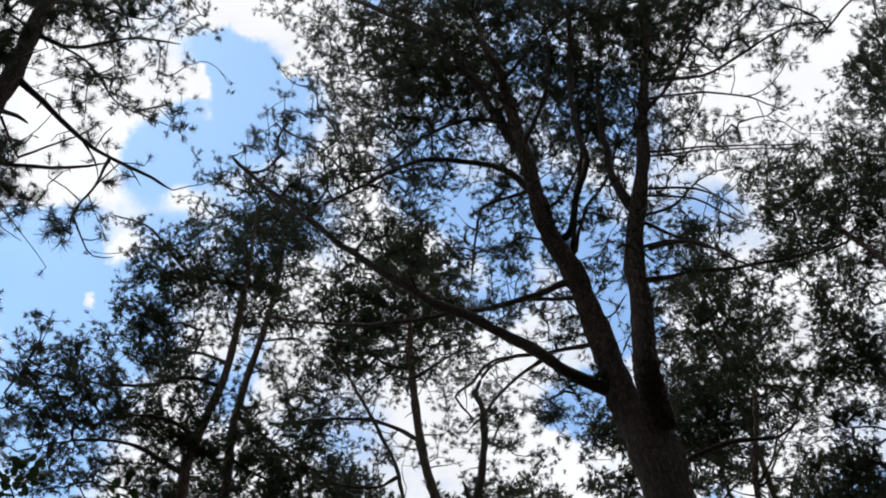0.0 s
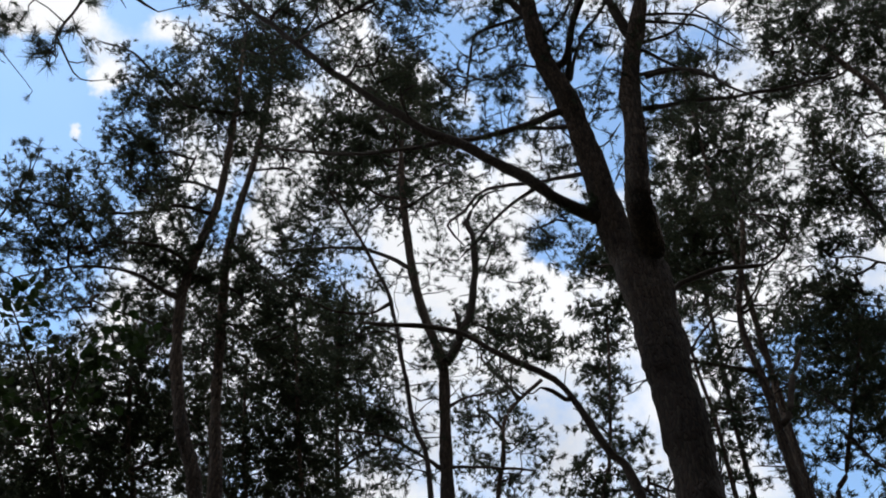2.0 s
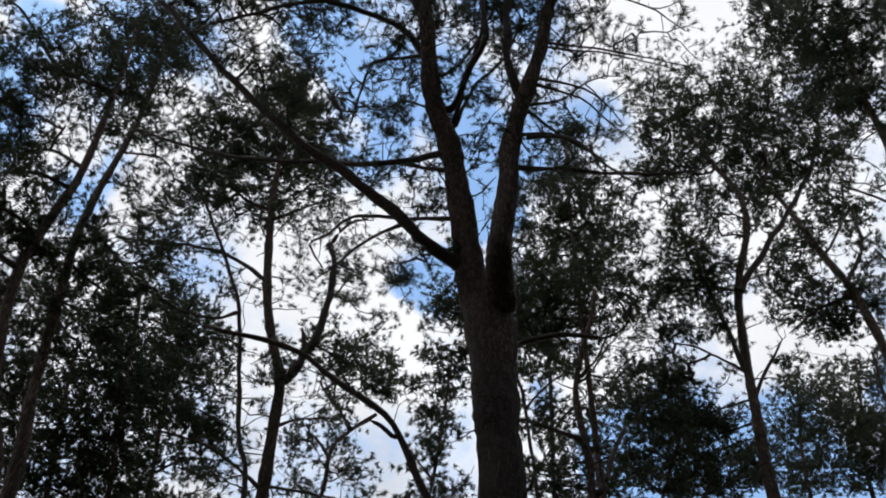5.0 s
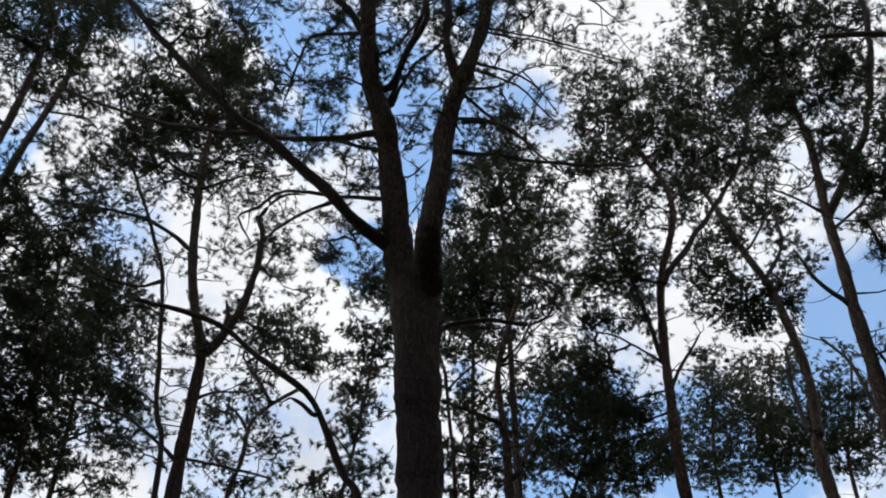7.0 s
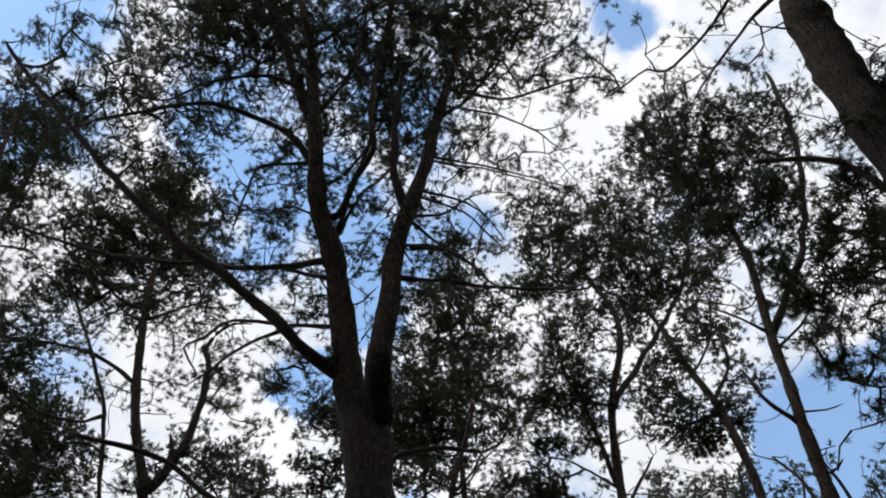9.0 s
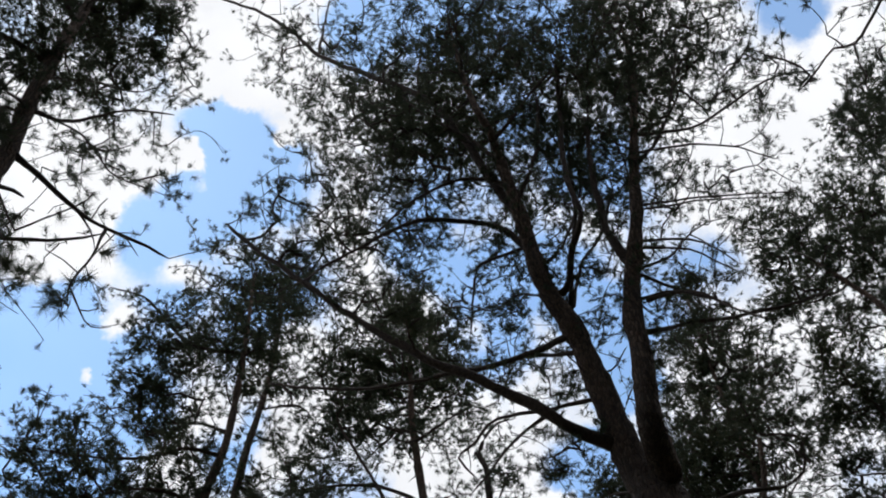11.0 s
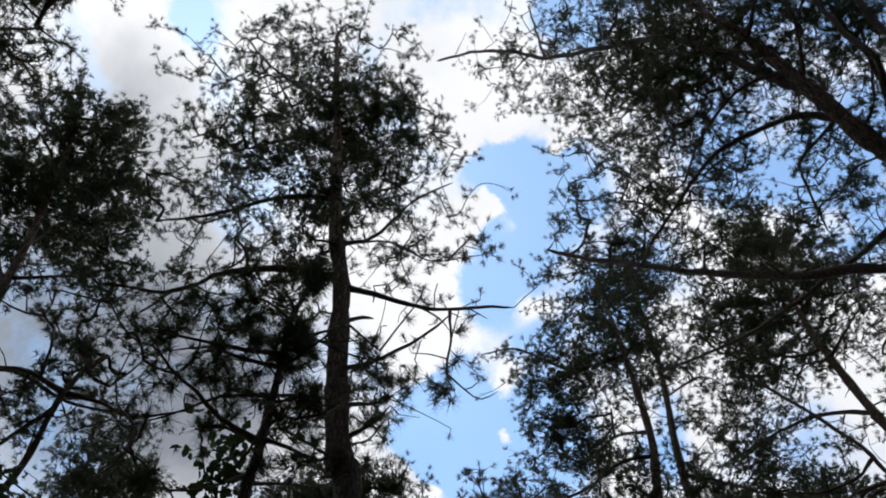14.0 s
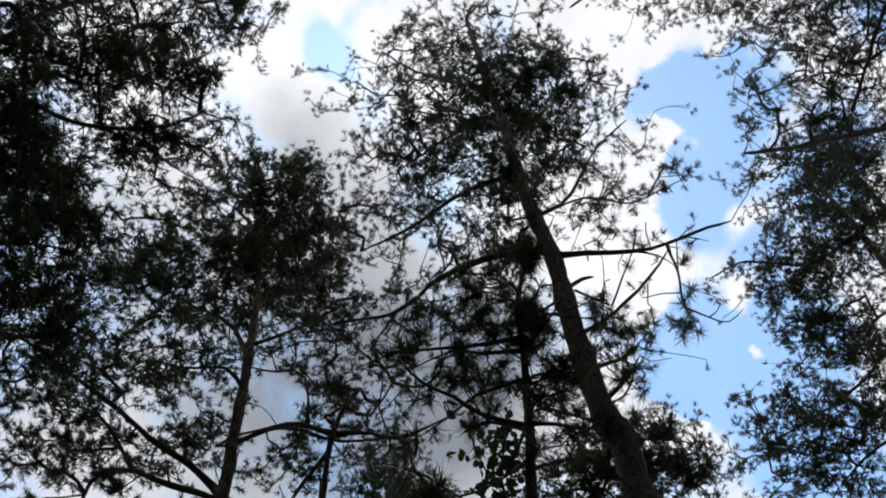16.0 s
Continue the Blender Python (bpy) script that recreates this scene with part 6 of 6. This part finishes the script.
tree = pine((10.89, 13.06), 'distant pine among the edge of the wood', 17.0)
limb(tree, 'trunk', [(0.00, 0.00, 0.00), (0.06, -0.05, 6.15), (0.12, -0.10, 12.29), (0.40, -0.34, 14.22), (0.59, -0.50, 15.51)], 0.100, 0.025)
limb(tree, 'limb', [(0.34, -0.29, 13.83), (0.37, -0.31, 13.94), (0.77, -0.65, 14.09), (0.99, -0.83, 14.30)], 0.030, 0.018)
clumps(tree, [(0.36, -0.31, 14.82, 0.83, 0.69, 1.61), (0.56, -0.47, 13.87, 0.81, 0.81, 1.61), (0.76, -0.64, 15.29, 0.56, 0.42, 1.23), (0.66, -0.56, 13.02, 1.05, 0.52, 1.48)])
clumps(tree, [(-0.00, -0.67, 13.72, 0.64, 0.51, 1.70), (0.10, -0.76, 12.88, 0.68, 0.48, 1.53), (-0.01, -0.66, 14.74, 0.48, 0.39, 0.85)])
clumps(tree, [(-0.05, -0.63, 12.57, 0.79, 0.47, 1.30)])

tree = pine((11.26, 9.91), 'distant pine among the edge of the wood', 15.0)
limb(tree, 'trunk', [(0.00, 0.00, 0.00), (0.08, -0.09, 5.18), (0.14, -0.16, 10.37), (0.48, -0.56, 11.38), (0.71, -0.82, 11.95), (0.91, -1.06, 12.69)], 0.099, 0.027)
limb(tree, 'limb', [(0.52, -0.60, 11.47), (0.46, -0.54, 12.09), (0.44, -0.51, 12.73)], 0.041, 0.021)
clumps(tree, [(0.80, -0.94, 12.38, 0.53, 0.59, 1.30), (0.42, -0.49, 11.64, 0.81, 0.69, 1.32), (0.79, -0.92, 11.43, 0.69, 0.80, 1.70), (0.18, -0.21, 11.09, 0.79, 0.57, 1.56), (1.15, -1.34, 12.16, 0.71, 0.71, 1.09)])
clumps(tree, [(-0.06, -0.63, 11.30, 0.55, 0.38, 1.30), (0.43, -1.24, 11.96, 0.46, 0.32, 1.60), (0.27, -1.03, 10.99, 0.54, 0.38, 1.30)])

tree = pine((11.82, 12.22), 'distant pine among the edge of the wood', 17.0)
limb(tree, 'trunk', [(0.00, 0.00, 0.00), (0.08, -0.08, 5.98), (0.14, -0.14, 11.96), (0.46, -0.46, 13.51), (0.71, -0.70, 14.84)], 0.085, 0.025)
limb(tree, 'limb', [(0.44, -0.43, 13.38), (0.18, -0.18, 13.77)], 0.030, 0.018)
clumps(tree, [(0.45, -0.44, 13.93, 0.81, 0.74, 1.23), (0.54, -0.53, 12.81, 0.78, 0.65, 1.48), (0.48, -0.48, 14.95, 0.55, 0.42, 0.69), (0.95, -0.94, 13.29, 0.79, 0.66, 0.97), (0.16, -0.16, 12.84, 0.91, 0.52, 1.23)])
clumps(tree, [(0.01, -0.73, 13.60, 0.58, 0.41, 1.40), (-0.18, -0.54, 12.62, 0.68, 0.41, 1.50)])

tree = pine((6.84, 12.22), 'distant pine among the edge of the wood', 14.0)
limb(tree, 'trunk', [(0.00, 0.00, 0.00), (0.01, -0.01, 5.43), (0.02, -0.01, 10.85), (0.05, -0.03, 12.34), (0.10, -0.05, 13.62)], 0.078, 0.021)
limb(tree, 'limb', [(0.03, -0.02, 12.34), (0.54, -0.30, 12.52), (0.89, -0.50, 12.59)], 0.025, 0.015)
limb(tree, 'limb', [(0.04, -0.02, 12.46), (-0.40, 0.22, 12.90), (-0.65, 0.36, 13.19)], 0.025, 0.016)
clumps(tree, [(-0.65, 0.37, 13.13, 0.64, 0.58, 1.69), (-0.46, 0.25, 11.80, 0.89, 0.55, 1.28), (0.48, -0.27, 11.92, 1.00, 0.56, 1.94), (0.01, -0.00, 12.34, 0.68, 0.56, 1.34), (0.86, -0.48, 11.52, 0.55, 0.44, 1.94), (-1.00, 0.56, 13.51, 0.35, 0.35, 1.01), (-0.96, 0.54, 11.87, 0.56, 0.56, 1.02)])
clumps(tree, [(-0.10, -0.42, 13.40, 0.51, 0.41, 1.60), (-0.33, -0.30, 12.71, 0.60, 0.42, 2.00), (-0.71, -0.10, 12.08, 0.49, 0.34, 1.40)])
clumps(tree, [(0.12, -0.55, 11.06, 0.57, 0.34, 1.10), (0.77, -0.97, 11.00, 0.57, 0.34, 1.10)])

tree = pine((4.54, 10.02), 'thin pine pole with few short boughs', 11.0)
limb(tree, 'trunk', [(0.00, 0.00, 0.00), (0.07, -0.03, 3.82), (0.12, -0.06, 7.63), (0.35, -0.16, 8.40), (0.61, -0.29, 9.15), (0.90, -0.42, 9.95), (1.08, -0.51, 10.47)], 0.067, 0.020)
limb(tree, 'limb', [(0.48, -0.23, 8.85), (0.53, -0.42, 8.43), (0.65, -0.64, 8.00)], 0.034, 0.014)
limb(tree, 'limb', [(0.61, -0.29, 9.15), (0.48, -0.06, 9.51), (0.37, 0.16, 9.96)], 0.023, 0.012)
clumps(tree, [(0.67, -0.32, 9.67, 0.70, 0.48, 0.98), (0.08, -0.04, 8.82, 0.59, 0.51, 0.79), (0.62, -0.44, 8.53, 0.50, 0.58, 0.96), (0.91, -0.43, 10.34, 0.54, 0.45, 1.38), (0.13, -0.06, 8.08, 0.57, 0.41, 0.83), (0.08, 0.30, 10.17, 0.36, 0.55, 0.64), (1.02, -0.48, 9.35, 0.52, 0.52, 1.78)])

tree = pine((-6.35, 6.38), 'narrow conical pine with tightly packed dark needles', 9.0)
limb(tree, 'trunk', [(0.00, 0.00, 0.00), (0.03, 0.03, 4.90), (0.05, 0.05, 9.79), (0.16, 0.15, 10.59), (0.25, 0.25, 11.27)], 0.095, 0.030)
limb(tree, 'limb', [(0.12, 0.12, 10.41), (0.49, 0.48, 10.68), (0.79, 0.77, 10.69)], 0.025, 0.011)
limb(tree, 'limb', [(0.12, 0.12, 10.41), (-0.21, -0.20, 10.70)], 0.025, 0.011)
clumps(tree, [(0.45, 0.44, 10.79, 0.58, 0.45, 2.30), (0.08, 0.08, 10.61, 0.65, 0.41, 2.40), (-0.32, -0.31, 10.53, 0.49, 0.32, 2.40), (0.64, 0.63, 10.35, 0.40, 0.40, 1.91), (0.34, 0.33, 11.13, 0.42, 0.33, 1.78), (-0.13, -0.12, 11.07, 0.50, 0.50, 1.91), (-0.72, -0.70, 10.75, 0.49, 0.33, 1.39), (0.10, 0.10, 12.57, 0.63, 0.54, 0.53)])

tree = pine((-8.71, 4.92), 'small bushy pine with bright green tips', 10.0)
limb(tree, 'trunk', [(0.00, 0.00, 0.00), (-0.02, -0.04, 5.29), (-0.04, -0.08, 10.57), (-0.14, -0.25, 11.29), (-0.22, -0.41, 11.88)], 0.067, 0.016)
limb(tree, 'limb', [(-0.13, -0.23, 11.20), (-0.30, -0.54, 11.37)], 0.020, 0.012)
clumps(tree, [(-0.17, -0.30, 11.49, 0.45, 0.41, 2.05), (-0.21, -0.38, 11.03, 0.53, 0.35, 1.27), (-0.11, -0.21, 11.98, 0.37, 0.28, 1.25), (0.00, 0.01, 11.31, 0.36, 0.36, 2.13)])
clumps(tree, [(-0.04, -0.74, 11.05, 0.46, 0.33, 2.00), (-0.07, -0.79, 10.30, 0.52, 0.37, 2.00), (0.23, -0.21, 10.67, 0.46, 0.32, 2.00), (-0.08, -0.81, 11.66, 0.28, 0.22, 1.40)])

tree = sapling((-1.87, 4.64), 'broadleaf sapling with small rounded dark leaves', 5.0)
limb(tree, 'trunk', [(0.00, 0.00, 0.00), (-0.04, -0.02, 2.15), (-0.08, -0.03, 4.30), (-0.24, -0.10, 4.86), (-0.38, -0.16, 5.30)], 0.018, 0.007)
limb(tree, 'limb', [(-0.26, -0.11, 4.93), (-0.43, -0.29, 5.27), (-0.53, -0.44, 5.48), (-0.57, -0.56, 5.54)], 0.009, 0.004)
limb(tree, 'limb', [(-0.28, -0.12, 5.00), (-0.22, -0.16, 5.33), (-0.10, -0.18, 5.51), (0.03, -0.20, 5.56)], 0.009, 0.004)
limb(tree, 'limb', [(-0.35, -0.15, 5.22), (-0.45, -0.08, 5.58), (-0.40, 0.05, 5.84)], 0.007, 0.004)
clumps(tree, [(-0.49, -0.42, 5.50, 0.24, 0.16, 0.21), (-0.12, -0.18, 5.49, 0.24, 0.14, 0.30), (-0.45, -0.10, 5.52, 0.33, 0.16, 0.47), (-0.15, -0.14, 5.31, 0.24, 0.16, 0.42), (-0.48, -0.29, 5.11, 0.23, 0.23, 0.74), (-0.31, -0.16, 5.05, 0.27, 0.19, 0.73), (0.04, -0.20, 5.54, 0.12, 0.08, 0.22)])

tree = sapling((-3.19, 2.41), 'broadleaf sapling with small rounded dark leaves', 4.0)
limb(tree, 'trunk', [(0.00, 0.00, 0.00), (-0.01, -0.01, 2.63), (-0.01, -0.02, 5.26), (-0.04, -0.06, 5.57), (-0.07, -0.10, 5.91)], 0.015, 0.005)
limb(tree, 'limb', [(-0.05, -0.06, 5.61), (-0.02, -0.20, 5.65), (0.04, -0.28, 5.67)], 0.006, 0.004)
limb(tree, 'limb', [(-0.06, -0.08, 5.73), (-0.11, 0.02, 6.09), (-0.20, 0.07, 6.35)], 0.007, 0.004)
clumps(tree, [(-0.06, -0.09, 5.92, 0.15, 0.15, 0.41), (-0.04, -0.08, 5.62, 0.16, 0.14, 0.89), (-0.17, 0.04, 6.25, 0.10, 0.10, 0.20), (-0.02, -0.18, 5.67, 0.11, 0.11, 0.41), (-0.54, -1.06, 5.16, 0.14, 0.10, 0.19)])

for grown_tree in GROWN:
    flesh_out(grown_tree)


# ---- unseen trees added to block sky light ----
def build_sky_blockers():
    """Plain trunks and rough crowns, never seen, added to block light from behind, overhead and low all round."""
    wood, green = [], []
    spots = [(az, 9.5 + 2.5 * (i % 2), 1.7) for i, az in enumerate(range(130, 276, 9))]
    spots += [(az, 13.0 + i % 3, 2.0) for i, az in enumerate((123, 129, 135, 141, 147, 263, 269, 275, 281))]
    spots += [(az, 6.0 + (i % 3), 2.4) for i, az in enumerate(range(158, 247, 11))] + [(180, 1.6, 2.2), (140, 3.0, 1.5), (255, 3.2, 1.6)]
    for az, d, broad in spots:
        base = np.array(toward(az, 0)) * d
        tall, low = rng.uniform(14, 17), 0.08 if d > 5 else 0.68
        line = spline([base, base + (0.1, 0.1, tall * 0.5), base + (0.2, -0.1, tall)], 0.8)
        wood.append(tube(line, np.linspace(0.16, 0.03, len(line)), 8))
        n = 420
        u = rng.random((n, 1))
        reach = broad * np.sin(u * np.pi * 0.8 + 0.4) * rng.random((n, 1)) ** 0.5
        turn = rng.random((n, 1)) * math.tau
        tips = base + np.hstack([np.cos(turn) * reach, np.sin(turn) * reach, tall * (low + (1 - low) * u)])
        green.append(sprigs(tips, unit(rng.standard_normal((n, 3))), 4, 0.75, 0.36, 0.1, (0.4, 1.4)))
    # low ring on every side, below the view, to cut light from the horizon
    n = 9000
    turn = rng.random((n, 1)) * math.tau
    away = rng.uniform(17, 25, (n, 1))
    tips = np.hstack([np.cos(turn) * away, np.sin(turn) * away, away * 0.4 * rng.random((n, 1)) ** 0.8])
    green.append(sprigs(tips, unit(rng.standard_normal((n, 3))), 5, 0.8, 0.4, 0.2, (0.4, 1.4)))
    blockers = tagged(new("sky_blocker_trees"), "unseen pine trees added to block sky light", "wood", kind="stuff")
    v, f = joined(wood)
    mesh_object("trunk_mass", v, f, BARK, blockers)
    v, f = joined(green)
    mesh_object("needle_mass", v, f, NEEDLE, blockers, smooth=False)


build_sky_blockers()
